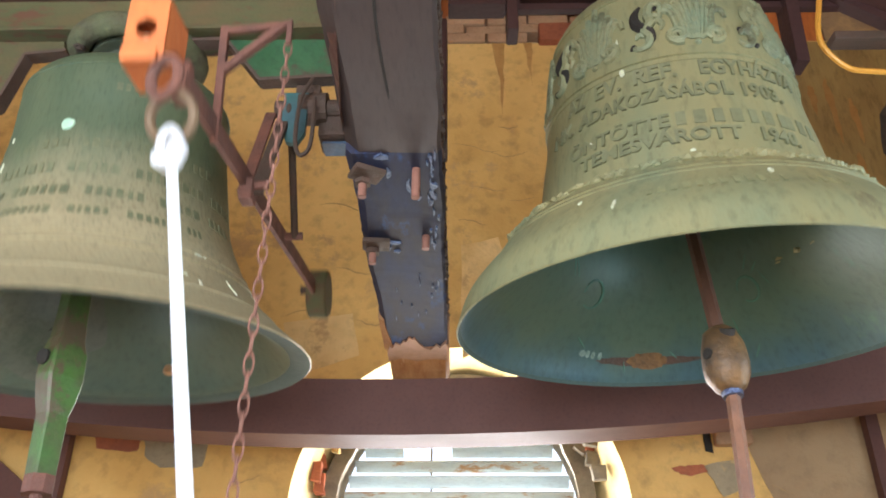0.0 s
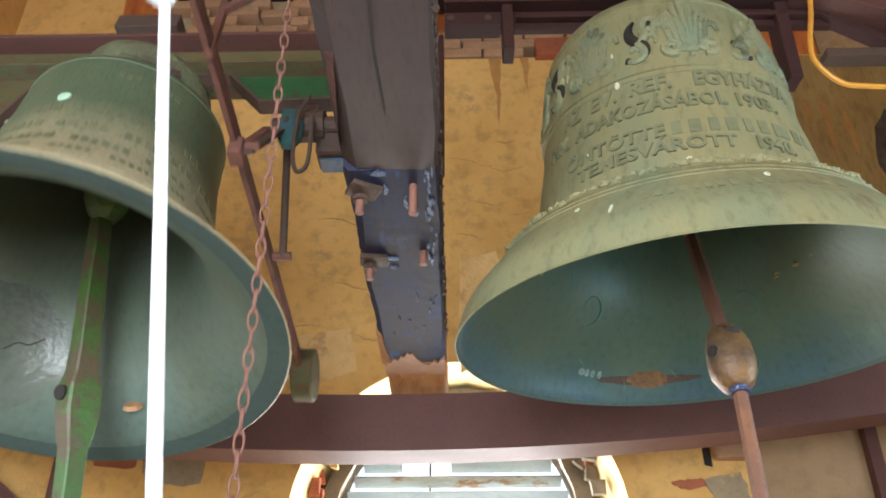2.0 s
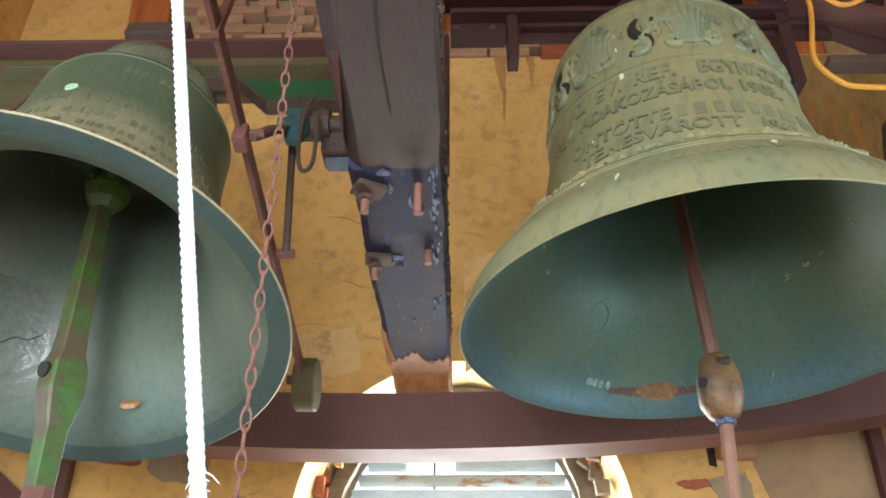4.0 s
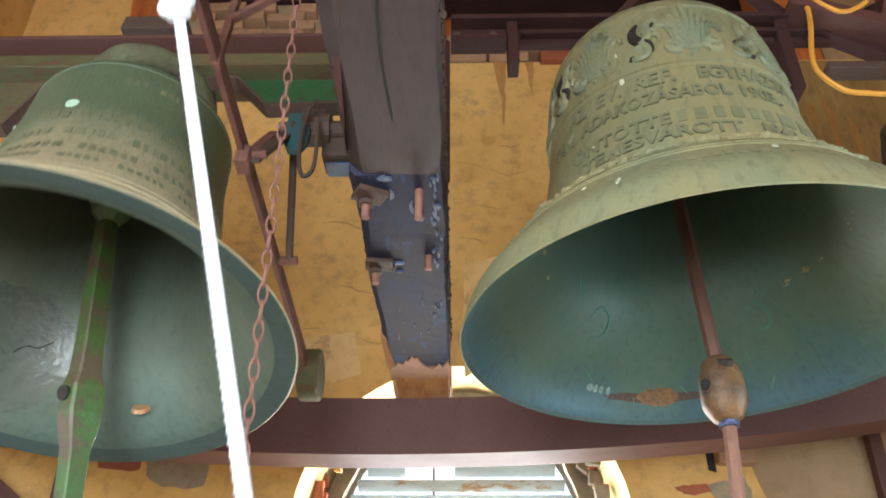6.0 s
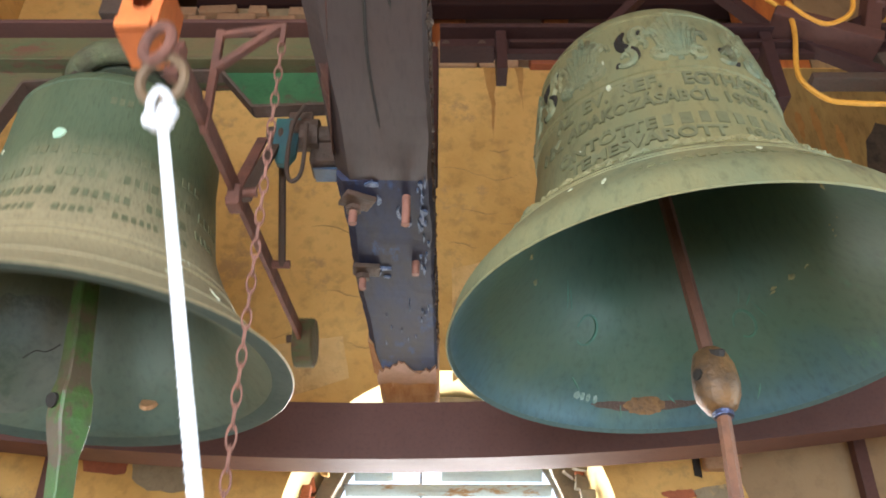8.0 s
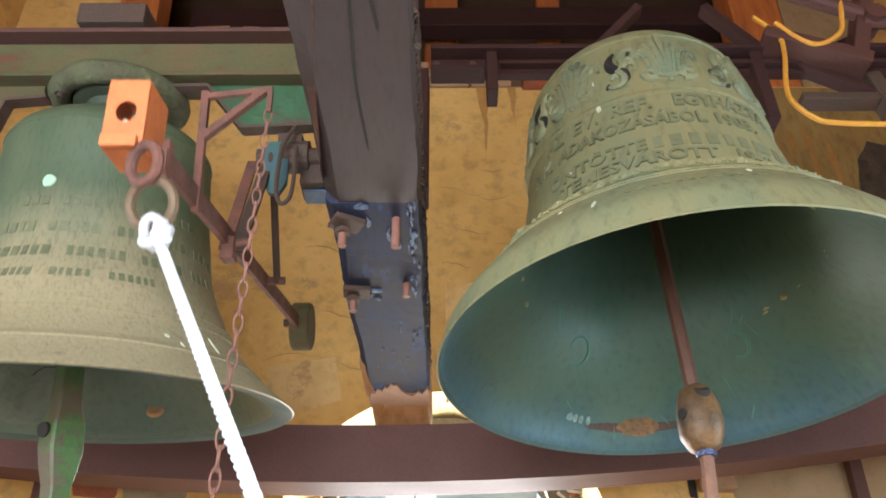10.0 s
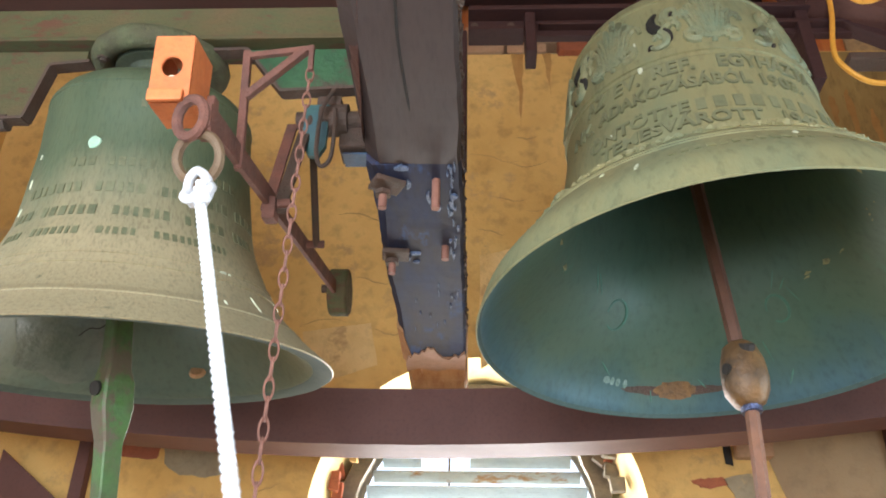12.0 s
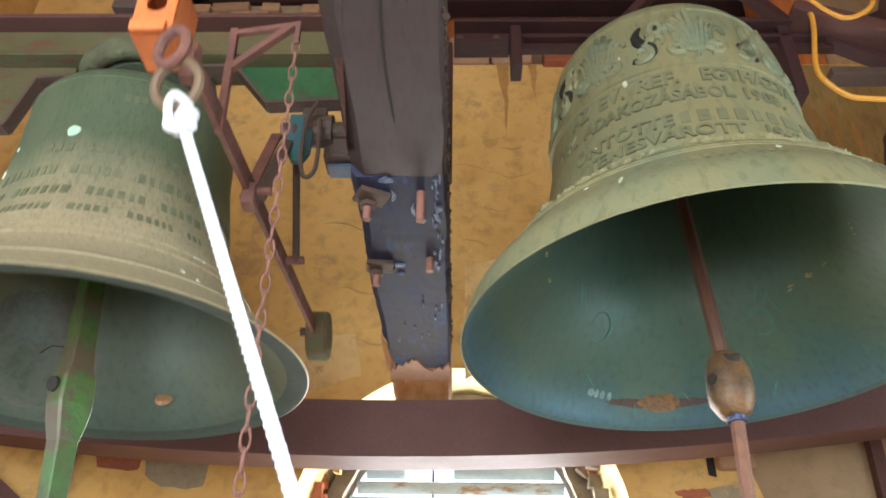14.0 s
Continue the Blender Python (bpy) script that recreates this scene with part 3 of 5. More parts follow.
def bell_shell(outer, bands, thick, lip=0.012, core=None):
    """Outer profile from the crown to the lip; bands: (z, height, proud) raised rings; returns outer and inner meshes."""
    prof = dense(outer, 8)
    shaped = []
    for r, z in prof:
        for zb, hb, pr in bands:
            if abs(z - zb) < hb / 2:
                r += pr
        shaped.append((r, z))
    extra = []
    for zb, hb, pr in bands:
        for dz, on in ((hb / 2 + 0.002, 0), (hb / 2, 1), (-hb / 2, 1), (-hb / 2 - 0.002, 0)):
            extra.append((radius_at(prof, zb + dz) + pr * on, zb + dz))
    body = [p for p in prof if not any(abs(p[1] - zb) < hb / 2 + 0.002 for zb, hb, _ in bands)]
    top = max(z for r, z in prof)
    allp = sorted(body + extra, key=lambda p: -p[1])
    lip_r, lip_z = prof[-1]
    inner = []
    for r, z in (dense(core, 8) if core else prof)[::-1]:
        if z > top - thick - 0.01:
            continue
        u = min(1.0, max(0.0, (z - lip_z) / 0.22))
        t = lip + (thick - lip) * u * u * (3 - 2 * u)
        if z > lip_z + 0.012:
            inner.append((max(0.02, r - t), z))
    inner.append((0.0, top - thick - 0.01))
    inner.insert(0, (lip_r - lip, lip_z + 0.008))
    ob = lathe(bmesh.new(), allp + [(lip_r - 0.004, lip_z - 0.003)], 128)
    lb = lathe(bmesh.new(), [(lip_r - 0.004, lip_z - 0.003), (lip_r - 0.5 * lip, lip_z), (lip_r - lip, lip_z + 0.008)], 128)
    ib = lathe(bmesh.new(), inner, 96)
    return ob, ib, lb


def letter_rows(body, size, prof, z, phi0, phi1, proud):
    """Raised letters round the bell from the angle phi0 to phi1 (degrees from the front to the east): one mesh a letter."""
    cu = bpy.data.curves.new("letters", "FONT")
    cu.body, cu.size, cu.extrude = body, size, 0.5
    cu.offset = size * 0.022
    cu.resolution_u = 3
    tmp = bpy.data.objects.new("letters", cu)
    scene.collection.objects.link(tmp)
    dg = bpy.context.evaluated_depsgraph_get()
    me = bpy.data.meshes.new_from_object(tmp.evaluated_get(dg))
    bpy.data.objects.remove(tmp)
    bm = bmesh.new()
    bm.from_mesh(me)
    bmesh.ops.remove_doubles(bm, verts=bm.verts[:], dist=1e-6)
    bmesh.ops.subdivide_edges(bm, edges=[e for e in bm.edges if e.calc_length() > size * 0.4 and abs(e.verts[0].co.z - e.verts[1].co.z) < 0.1], cuts=2)
    x0, x1 = min(v.co.x for v in bm.verts), max(v.co.x for v in bm.verts)
    seen, groups = set(), []
    for v in bm.verts:
        if v in seen:
            continue
        stack, isle = [v], []
        seen.add(v)
        while stack:
            w = stack.pop()
            isle.append(w)
            for e in w.link_edges:
                o = e.other_vert(w)
                if o not in seen:
                    seen.add(o)
                    stack.append(o)
        a, b = min(q.co.x for q in isle), max(q.co.x for q in isle)
        for g in groups:
            if min(b, g[1]) - max(a, g[0]) > 0.5 * min(b - a, g[1] - g[0]):
                g[0], g[1] = min(a, g[0]), max(b, g[1])
                g[2].extend(isle)
                break
        else:
            groups.append([a, b, isle])
    out = []
    for _, _, vs in groups:
        nb = bmesh.new()
        new_of = {}
        for v in vs:
            zz = z + v.co.y
            a = radians(phi0 + (phi1 - phi0) * (v.co.x - x0) / (x1 - x0))
            r = radius_at(prof, zz) + (proud if v.co.z > 0 else -0.004)
            new_of[v] = nb.verts.new((r * math.sin(a), -r * math.cos(a), zz))
        for f in {f for v in vs for f in v.link_faces}:
            nb.faces.new([new_of[v] for v in f.verts])
        out.append(nb)
    bm.free()
    return out


def bar_rows(widths, size, prof, z, phi, proud, gap=0.4):
    """Plain bars in place of writing: widths in letter heights, one mesh a bar."""
    total = sum(widths) + gap * (len(widths) - 1)
    u = -total / 2
    r0 = radius_at(prof, z)
    out = []
    for w in widths:
        bm = bmesh.new()
        n = max(1, int(w * 2))
        cols = []
        for i in range(n + 1):
            a = radians(phi) + (u + w * i / n) * size / r0
            col = []
            for zz in (z, z + size * 0.72):
                for rr in (-0.004, proud):
                    r = radius_at(prof, zz) + rr
                    col.append(bm.verts.new((r * math.sin(a), -r * math.cos(a), zz)))
            cols.append(col)
        for c, d in zip(cols[:-1], cols[1:]):
            for k, j in ((0, 1), (1, 3), (3, 2), (2, 0)):
                bm.faces.new((c[k], d[k], d[j], c[j]))
        bm.faces.new((cols[0][0], cols[0][1], cols[0][3], cols[0][2]))
        bm.faces.new((cols[-1][0], cols[-1][2], cols[-1][3], cols[-1][1]))
        u += w + gap
        out.append(bm)
    return out


def spot(prof, phi, z, w, h, proud=0.003, seed=1):
    """A small raised blotch on the bell's skin."""
    bm = bmesh.new()
    r0 = radius_at(prof, z)
    ring = []
    n = 12
    c = None
    pts = []
    for i in range(n):
        a = 2 * math.pi * i / n
        k = 1 + 0.35 * noise.noise(Vector((math.cos(a) * 2, math.sin(a) * 2, seed * 3.7)))
        pts.append((w / 2 * k * math.cos(a), h / 2 * k * math.sin(a)))
    lo, hi = [], []
    for du, dz in pts:
        a = radians(phi) + du / r0
        for lst, rr, s in ((lo, -0.004, 1), (hi, proud, 0.85)):
            r = radius_at(prof, z + dz * s) + rr
            a2 = radians(phi) + du * s / r0
            lst.append(bm.verts.new((r * math.sin(a2), -r * math.cos(a2), z + dz * s)))
    bm.faces.new(hi)
    for i in range(n):
        k = (i + 1) % n
        bm.faces.new((lo[i], lo[k], hi[k], hi[i]))
    return bm


def inside_patch(prof, phi0, phi1, z0, z1, off, seed):
    """An irregular thin patch on the inner skin of a bell."""
    bm = bmesh.new()
    nu, nv = 22, 14
    grid = {}
    for i in range(nu + 1):
        for j in range(nv + 1):
            u, v = i / nu * 2 - 1, j / nv * 2 - 1
            e = 1 - 0.18 * noise.noise(Vector((u * 2.3, v * 2.3, seed)))
            d = max(abs(u), abs(v)) / max(1e-6, math.hypot(u, v)) * e
            a = radians((phi0 + phi1) / 2 + (phi1 - phi0) / 2 * u * d)
            z = (z0 + z1) / 2 + (z1 - z0) / 2 * v * d
            r = radius_at(prof, z) - off
            grid[i, j] = bm.verts.new((r * math.sin(a), -r * math.cos(a), z))
    for i in range(nu):
        for j in range(nv):
            bm.faces.new((grid[i, j], grid[i + 1, j], grid[i + 1, j + 1], grid[i, j + 1]))
    return bm


def on_ring(prof, phi, z, inset):
    r = radius_at(prof, z) - inset
    return Vector((r * math.sin(radians(phi)), -r * math.cos(radians(phi)), z))


def hang_body(bell, m):
    """Set all parts made so far at the body's own small offset and lean."""
    for o in bell.children:
        o.matrix_basis = m @ o.matrix_basis


def inner_skin(prof, thick, lip):
    """The inner radius for each height, as bell_shell makes it."""
    out = []
    for r, z in prof:
        u = min(1.0, max(0.0, (z - prof[-1][1]) / 0.22))
        out.append((r - lip - (thick - lip) * u * u * (3 - 2 * u), z))
    return out


# ---- the swinging bell with the rope (its origin is on the swinging axis)
LX, LY, LZ = -0.955, 1.877, 3.08
bell_l = thing("swinging_bell", "green bronze bell swinging on a green-painted cranked headstock", "bell", (LX, LY, LZ))
LPROF = [(0.05, 0.105), (0.11, 0.095), (0.187, 0.072), (0.250, 0.038), (0.280, -0.002), (0.287, -0.07), (0.290, -0.16), (0.303, -0.27), (0.319, -0.385), (0.348, -0.468), (0.403, -0.58), (0.482, -0.67), (0.564, -0.742)]
LD = dense(LPROF, 8)
ob_, ib_, lb_ = bell_shell(LPROF, [(-0.012, 0.012, 0.003), (-0.535, 0.012, 0.004), (-0.56, 0.02, 0.005), (-0.655, 0.010, 0.003)], 0.045, 0.058)
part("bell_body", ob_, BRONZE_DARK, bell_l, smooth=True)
part("lip_face", lb_, LIP_GREY, bell_l, "grey-green flat lip", smooth=True)
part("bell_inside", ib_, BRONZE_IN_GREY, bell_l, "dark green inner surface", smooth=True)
# worn writing: plain bars
rl = random.Random(17)
for z_, size_, a0, words in ((-0.282, 0.036, -14, (3, 5, 5, 3)), (-0.357, 0.038, -36, (7, 5, 8, 5)), (-0.426, 0.038, -40, (3, 6, 6, 5, 4)), (-0.486, 0.030, -38, (4, 7, 5, 6, 3)), (-0.10, 0.03, 16, (3, 4))):
    at = a0
    for count in words:
        ws = [rl.uniform(0.26, 0.52) for _ in range(count)]
        wide = math.degrees((sum(ws) + 0.26 * (count - 1)) * size_ / radius_at(LD, z_))
        for bm in bar_rows(ws, size_, LD, z_, at + wide / 2, 0.002, 0.26):
            part("inscription_bar", bm, LETTER_GREEN, bell_l)
        at += wide + 7
part("paint_spot", spot(LD, -4.0, -0.212, 0.040, 0.040, seed=3), LIME, bell_l, "pale green round paint spot")
for i, (phi_, z_, w_, h_) in enumerate(((56, -0.545, 0.022, 0.03), (59, -0.55, 0.010, 0.018), (47, -0.625, 0.012, 0.013), (51, -0.645, 0.007, 0.018), (-42, -0.3, 0.006, 0.03), (-40, -0.22, 0.005, 0.016), (66, -0.62, 0.005, 0.05), (-44, -0.38, 0.008, 0.026))):
    part("scratch", spot(LD, phi_, z_, w_, h_, seed=i), CHIP, bell_l)
# crown, ring plate and its clamps
part("crown_neck", lathe(bmesh.new(), [(0.11, 0.09), (0.088, 0.115), (0.082, 0.15), (0.095, 0.165), (0.13, 0.168), (0.132, 0.188), (0.10, 0.195), (0.0, 0.195)], 48), NECK, bell_l, smooth=True)
part("crown_ring", rough_up(torus(bmesh.new(), (0.0, 0.0, 0.196), (0, 0, 1), 0.168, 0.036, 44, 12), 0.004, 18), MOSS, bell_l, "mossy round crown ring", smooth=True)
part("ring_cap", lathe(bmesh.new(), [(0.0, 0.215), (0.15, 0.215), (0.155, 0.225), (0.15, 0.234), (0.0, 0.236)], 40), RUST_DARK, bell_l, smooth=True)
for sx in (-1, 1):
    part("crown_bolt", rod(rod(bmesh.new(), (sx * 0.13, -0.11, 0.15), (sx * 0.13, -0.11, 0.18), 0.010, 10), (sx * 0.13, -0.11, 0.158), (sx * 0.13, -0.11, 0.170), 0.018, 6), RUST_DARK, bell_l)
hang_body(bell_l, pose(-0.0127, 0.05, 0.02, 0, -0.9, 0))
# cranked headstock
bm = bmesh.new()
block(bm, -1.15, 0.60, -0.012, 0.012, 0.25, 0.385, 0.002)
part("headstock_web", bm, GREEN_RUST, bell_l, "rust-stained green steel beam")
part("top_flange", box(-1.15, 0.60, -0.075, 0.075, 0.385, 0.40, 0.003), STEEL, bell_l)
part("bottom_flange", box(-1.15, 0.60, -0.07, 0.07, 0.236, 0.25, 0.003), GREEN_RUST, bell_l)
part("cover_box", box(-0.12, 0.08, -0.10, 0.02, 0.401, 0.47, 0.004), RUST_DARK, bell_l, "grey-brown sheet box on the beam")
part("top_bar", box(-0.32, 0.58, -0.03, 0.03, 0.401, 0.425, 0.004), STEEL, bell_l)
GUSSETS = ((1, [(0.24, 0.235), (0.28, 0.228), (0.38, 0.09), (0.60, 0.10), (0.60, 0.235)], [(0.17, 0.23), (0.27, 0.232), (0.38, 0.09), (0.60, 0.10)]),
           (-1, [(-0.22, 0.235), (-0.22, 0.196), (-0.32, 0.185), (-0.372, 0.01), (-0.62, 0.005), (-0.62, 0.235)], [(-0.20, 0.196), (-0.32, 0.185), (-0.372, 0.008), (-0.62, 0.003)]))
for sx, poly, rim in GUSSETS:
    part("gusset_plate", plate(bmesh.new(), poly, "y", -0.012, 0.012), GREEN if sx > 0 else GREEN_RUST, bell_l, "rust-stained green gusset plate")
    bm = bmesh.new()
    for (x0, z0), (x1, z1) in zip(rim[:-1], rim[1:]):
        bar(bm, (x0, -0.01, z0 - 0.006), (x1, -0.01, z1 - 0.006), 0.05, 0.010, (0, 0, 1) if abs(x1 - x0) > abs(z1 - z0) else (1, 0, 0))
    part("gusset_flange", bm, RUST_DARK, bell_l)
    part("gudgeon", rod(rod(bmesh.new(), (sx * 0.43, 0, 0), (sx * 0.72, 0, 0), 0.026, 16), (sx * 0.50, 0, 0), (sx * 0.58, 0, 0), 0.048, 16), RUST_DARK, bell_l)
    part("hanger", box(min(sx * 0.49, sx * 0.56), max(sx * 0.49, sx * 0.56), -0.03, 0.03, -0.02, 0.064, 0.004), RUST_DARK, bell_l)
# lever with its sheet box, hanger rods and counterweight
LEV = 0.43
bm = bmesh.new()
bar(bm, (LEV - 0.01, -0.69, -0.365), (LEV, 0.80, -0.262), 0.014, 0.05)
part("lever_bar", bm, RUST, bell_l, "flat rusty lever bar")
part("lever_collar", box(LEV - 0.018, LEV + 0.016, -0.225, -0.175, -0.395, -0.335, 0.006), RUST, bell_l)
part("collar_bolt", rod(bmesh.new(), (LEV, -0.2, -0.35), (LEV + 0.05, -0.2, -0.345), 0.012, 8), RUST, bell_l)
part("hanger_rod", bar(bmesh.new(), (0.462, -0.01, -0.02), (LEV + 0.02, -0.2, -0.37), 0.012, 0.034, (1, 0, 0)), RUST_DARK, bell_l)
part("hanger_rod", bar(bmesh.new(), (0.42, -0.01, -0.02), (LEV - 0.015, -0.19, -0.36), 0.01, 0.03, (1, 0, 0)), RUST, bell_l)
part("hanger_rod", rod(bmesh.new(), (0.475, 0.01, -0.04), (0.462, 0.236, -0.30), 0.011, 10), RUST_DARK, bell_l)
part("rod_eye", torus(bmesh.new(), (0.476, 0.0, -0.02), (1, 0, 0), 0.034, 0.010), RUST_DARK, bell_l, smooth=True)
part("lever_pin", rod(bmesh.new(), (0.42, 0.236, -0.295), (0.485, 0.236, -0.295), 0.013, 8), RUST, bell_l)
part("green_strap", plate(bmesh.new(), [(0.46, 0.03), (0.53, 0.03), (0.525, -0.1), (0.505, -0.135), (0.475, -0.13), (0.458, -0.09)], "y", -0.04, -0.02), TEAL, bell_l, "blue-green painted strap")
bm = bmesh.new()
o_ = lathe(bm, [(0.0, -0.036), (0.083, -0.036), (0.089, -0.03), (0.089, 0.03), (0.083, 0.036), (0.0, 0.036)], 40)
bmesh.ops.transform(bm, matrix=Matrix.Translation((0.437, 0.85, -0.262)) @ Matrix.Rotation(radians(90), 4, "Y"), verts=bm.verts[:])
part("counterweight", bm, GREEN_RUST, bell_l, "round mossy iron counterweight", smooth=True)
part("weight_bolt", rod(bmesh.new(), (0.37, 0.84, -0.25), (0.40, 0.84, -0.25), 0.016, 8), RUST_DARK, bell_l)
# sheet box at the near end: open tube with a hole in its face
BX0, BX1, BY0, BY1, BZ0, BZ1 = 0.335, 0.412, -0.778, -0.672, -0.388, -0.245
bm = bmesh.new()
n = 24
hole = [((BX0 + BX1) / 2 + 0.020 * math.cos(2 * math.pi * i / n), (BZ0 + BZ1) / 2 + 0.004 + 0.022 * math.sin(2 * math.pi * i / n)) for i in range(n)]
edge = []
for u, w in hole:
    du, dw = u - (BX0 + BX1) / 2, w - (BZ0 + BZ1) / 2 - 0.004
    k = min((BX1 - BX0) / 2 / max(abs(du), 1e-9), (BZ1 - BZ0) / 2 / max(abs(dw), 1e-9))
    edge.append(((BX0 + BX1) / 2 + du * k, (BZ0 + BZ1) / 2 + dw * k))
for y0 in (BY0, BY0 + 0.005):
    a = [bm.verts.new((u, y0, w)) for u, w in hole]
    b = [bm.verts.new((u, y0, w)) for u, w in edge]
    for i in range(n):
        bm.faces.new((a[i], a[(i + 1) % n], b[(i + 1) % n], b[i]))
part("box_face", bm, ORANGE, bell_l, "orange painted sheet face with a round hole")
bm = bmesh.new()
for q in ((BX0, BX0 + 0.006, BY0 + 0.006, BY1, BZ0, BZ1), (BX1 - 0.006, BX1, BY0 + 0.006, BY1, BZ0, BZ1), (BX0 + 0.006, BX1 - 0.006, BY0 + 0.006, BY1, BZ1 - 0.006, BZ1), (BX0 + 0.006, BX1 - 0.006, BY0 + 0.006, BY1, BZ0, BZ0 + 0.006)):
    block(bm, *q, 0.001)
part("box_sides", bm, ORANGE, bell_l, "orange painted sheet box")
part("box_lip", box(BX0 + 0.002, BX1 - 0.008, BY0 - 0.012, BY0 - 0.001, BZ0 - 0.002, BZ0 + 0.022, 0.003), ORANGE, bell_l)
part("box_back", box(BX1 - 0.012, BX1 + 0.016, BY1 - 0.01, BY1 + 0.02, BZ0 - 0.02, BZ0 + 0.07, 0.003), RUST, bell_l)
# pale stub added to paint the sunlit lower rim of the hole
part("box_bolt", rod(bmesh.new(), (0.3735, -0.773, -0.337), (0.3735, -0.70, -0.337), 0.009, 12), CHIP, bell_l, "pale stub standing in for the hole's sunlit rim")
part("shackle", torus(bmesh.new(), (0.420, -0.772, -0.420), (0.55, 1, 0.15), 0.036, 0.0105), RUST, bell_l, "rusty shackle", smooth=True)
part("rope_ring", torus(bmesh.new(), (0.436, -0.752, -0.492), (0.25, 1, 0.25), 0.045, 0.0100, 32), RUST_RING, bell_l, "large rusty ring", smooth=True)
# guide frame of square bar
part("guide_frame", bar(bar(bar(bar(bmesh.new(), (0.42, -0.482, -0.085), (0.425, -0.477, -0.385), 0.018, 0.018, (0, 1, 0)), (0.425, -0.484, -0.098), (0.58, -0.51, -0.098), 0.014, 0.014), (0.424, -0.482, -0.205), (0.56, -0.507, -0.10), 0.018, 0.018), (0.575, -0.51, -0.09), (0.575, -0.51, -0.155), 0.012, 0.012, (0, 1, 0)), RUST, bell_l, "rusty square-bar guide frame")

L_OFF = pose(-0.0127, 0.05, 0.02, 0, -0.9, 0)
LIN = inner_skin(LD, 0.045, 0.058)
# painted sheen of the polished inner wall, with a real crack across it
part("residue", inside_patch(LIN, 200, 258, -0.705, -0.42, 0.002, 2.0), INNER_SHEEN, bell_l, "pale grey sheen painted on the inner surface").matrix_basis = L_OFF
part("residue_crack", tube(bmesh.new(), smooth_path([on_ring(LIN, 212, -0.53, 0.002), on_ring(LIN, 217, -0.555, 0.002), on_ring(LIN, 222, -0.56, 0.002), on_ring(LIN, 226, -0.585, 0.002)]), 0.0018, 6), DARK, bell_l, "thin dark crack").matrix_basis = L_OFF

# its clapper, hung just under the crown
clap_l = thing("clapper", "", "", (0, 0, 0))
clap_l.parent = bell_l
tagged(clap_l, "green painted iron clapper with a flat head")
bm = lathe(bmesh.new(), [(0.0, -0.11), (0.045, -0.11), (0.048, -0.13), (0.046, -0.18), (0.062, -0.20), (0.064, -0.24), (0.050, -0.275), (0.03, -0.30), (0.0, -0.30)], 8)
bmesh.ops.translate(bm, vec=(-0.014, 0, 0), verts=bm.verts[:])
part("clapper_hub", bm, CLAP_GREEN, clap_l)
part("hub_eye", box(-0.05, 0.05, -0.02, 0.02, -0.14, 0.06, 0.01), CLAP_GREEN, clap_l)
for sx in (-1, 1):
    part("hub_bolt", rod(bmesh.new(), (sx * 0.028 - 0.014, -0.05, -0.22), (sx * 0.028 - 0.014, -0.072, -0.222), 0.010, 6), CLAP_GREEN, clap_l)
bm = bmesh.new()
# height, half width, half depth; the depth bulges into a stout wedge at the head
lvl = [(-0.20, 0.026, 0.026), (-0.30, 0.022, 0.022), (-0.50, 0.023, 0.027), (-0.66, 0.025, 0.029), (-0.73, 0.027, 0.034), (-0.765, 0.030, 0.044), (-0.83, 0.031, 0.046), (-0.88, 0.027, 0.038), (-0.92, 0.024, 0.028), (-1.06, 0.023, 0.026)]
rows = []
for z_, hx, hy in lvl:
    ring_ = []
    for x, y in ((-1, -0.86), (-0.82, -1), (0.82, -1), (1, -0.86), (1, 0.86), (0.82, 1), (-0.82, 1), (-1, 0.86)):
        v = Matrix.Rotation(radians(-32), 3, "Z") @ Vector((x * hx, y * hy, 0))
        ring_.append(bm.verts.new((v.x - 0.038 - 0.059 * z_, v.y, z_)))
    rows.append(ring_)
for a, b in zip(rows[:-1], rows[1:]):
    for k in range(8):
        bm.faces.new((a[k], a[(k + 1) % 8], b[(k + 1) % 8], b[k]))
bm.faces.new(rows[0])
bm.faces.new(rows[-1])
part("clapper_shank", rough_up(bm, 0.0015, 30), CLAP_GREEN, clap_l)
part("head_bolt", rod(bmesh.new(), (-0.011, -0.020, -0.785), (-0.0225, -0.0445, -0.79), 0.019, 12), DARK, clap_l, "dark bolt hole")
part("flight_tip", rod(rod(bmesh.new(), (0.025, 0, -1.06), (0.027, 0, -1.10), 0.034, 8), (0.027, 0, -1.10), (0.03, 0, -1.16), 0.014, 8), RUST, clap_l, "rust-red tip")
_b = part("strike_bolt", lathe(bmesh.new(), [(0.0, 0.012), (0.022, 0.010), (0.028, 0.0), (0.0, 0.0)], 16), BRASS_WORN, bell_l, "bright worn bolt head")
_b.matrix_basis = L_OFF @ Matrix.Translation(on_ring(LIN, 171, -0.665, 0.004)) @ Matrix.Rotation(radians(62), 4, "X")

# ---- the bell with the ornamented frieze
RX, RY, RZ = 0.61, 1.98, 3.08
bell_r = thing("inscribed_bell", "olive-green bronze bell with a leaf frieze and raised inscription", "bell", (RX, RY, RZ))
RPROF = [(0.06, 0.315), (0.2, 0.302), (0.283, 0.268), (0.316, 0.222), (0.327, 0.17), (0.344, 0.08), (0.357, -0.03), (0.366, -0.13), (0.384, -0.23), (0.398, -0.325), (0.408, -0.385), (0.420, -0.400), (0.462, -0.409), (0.486, -0.421), (0.545, -0.495), (0.618, -0.585), (0.65, -0.67)]
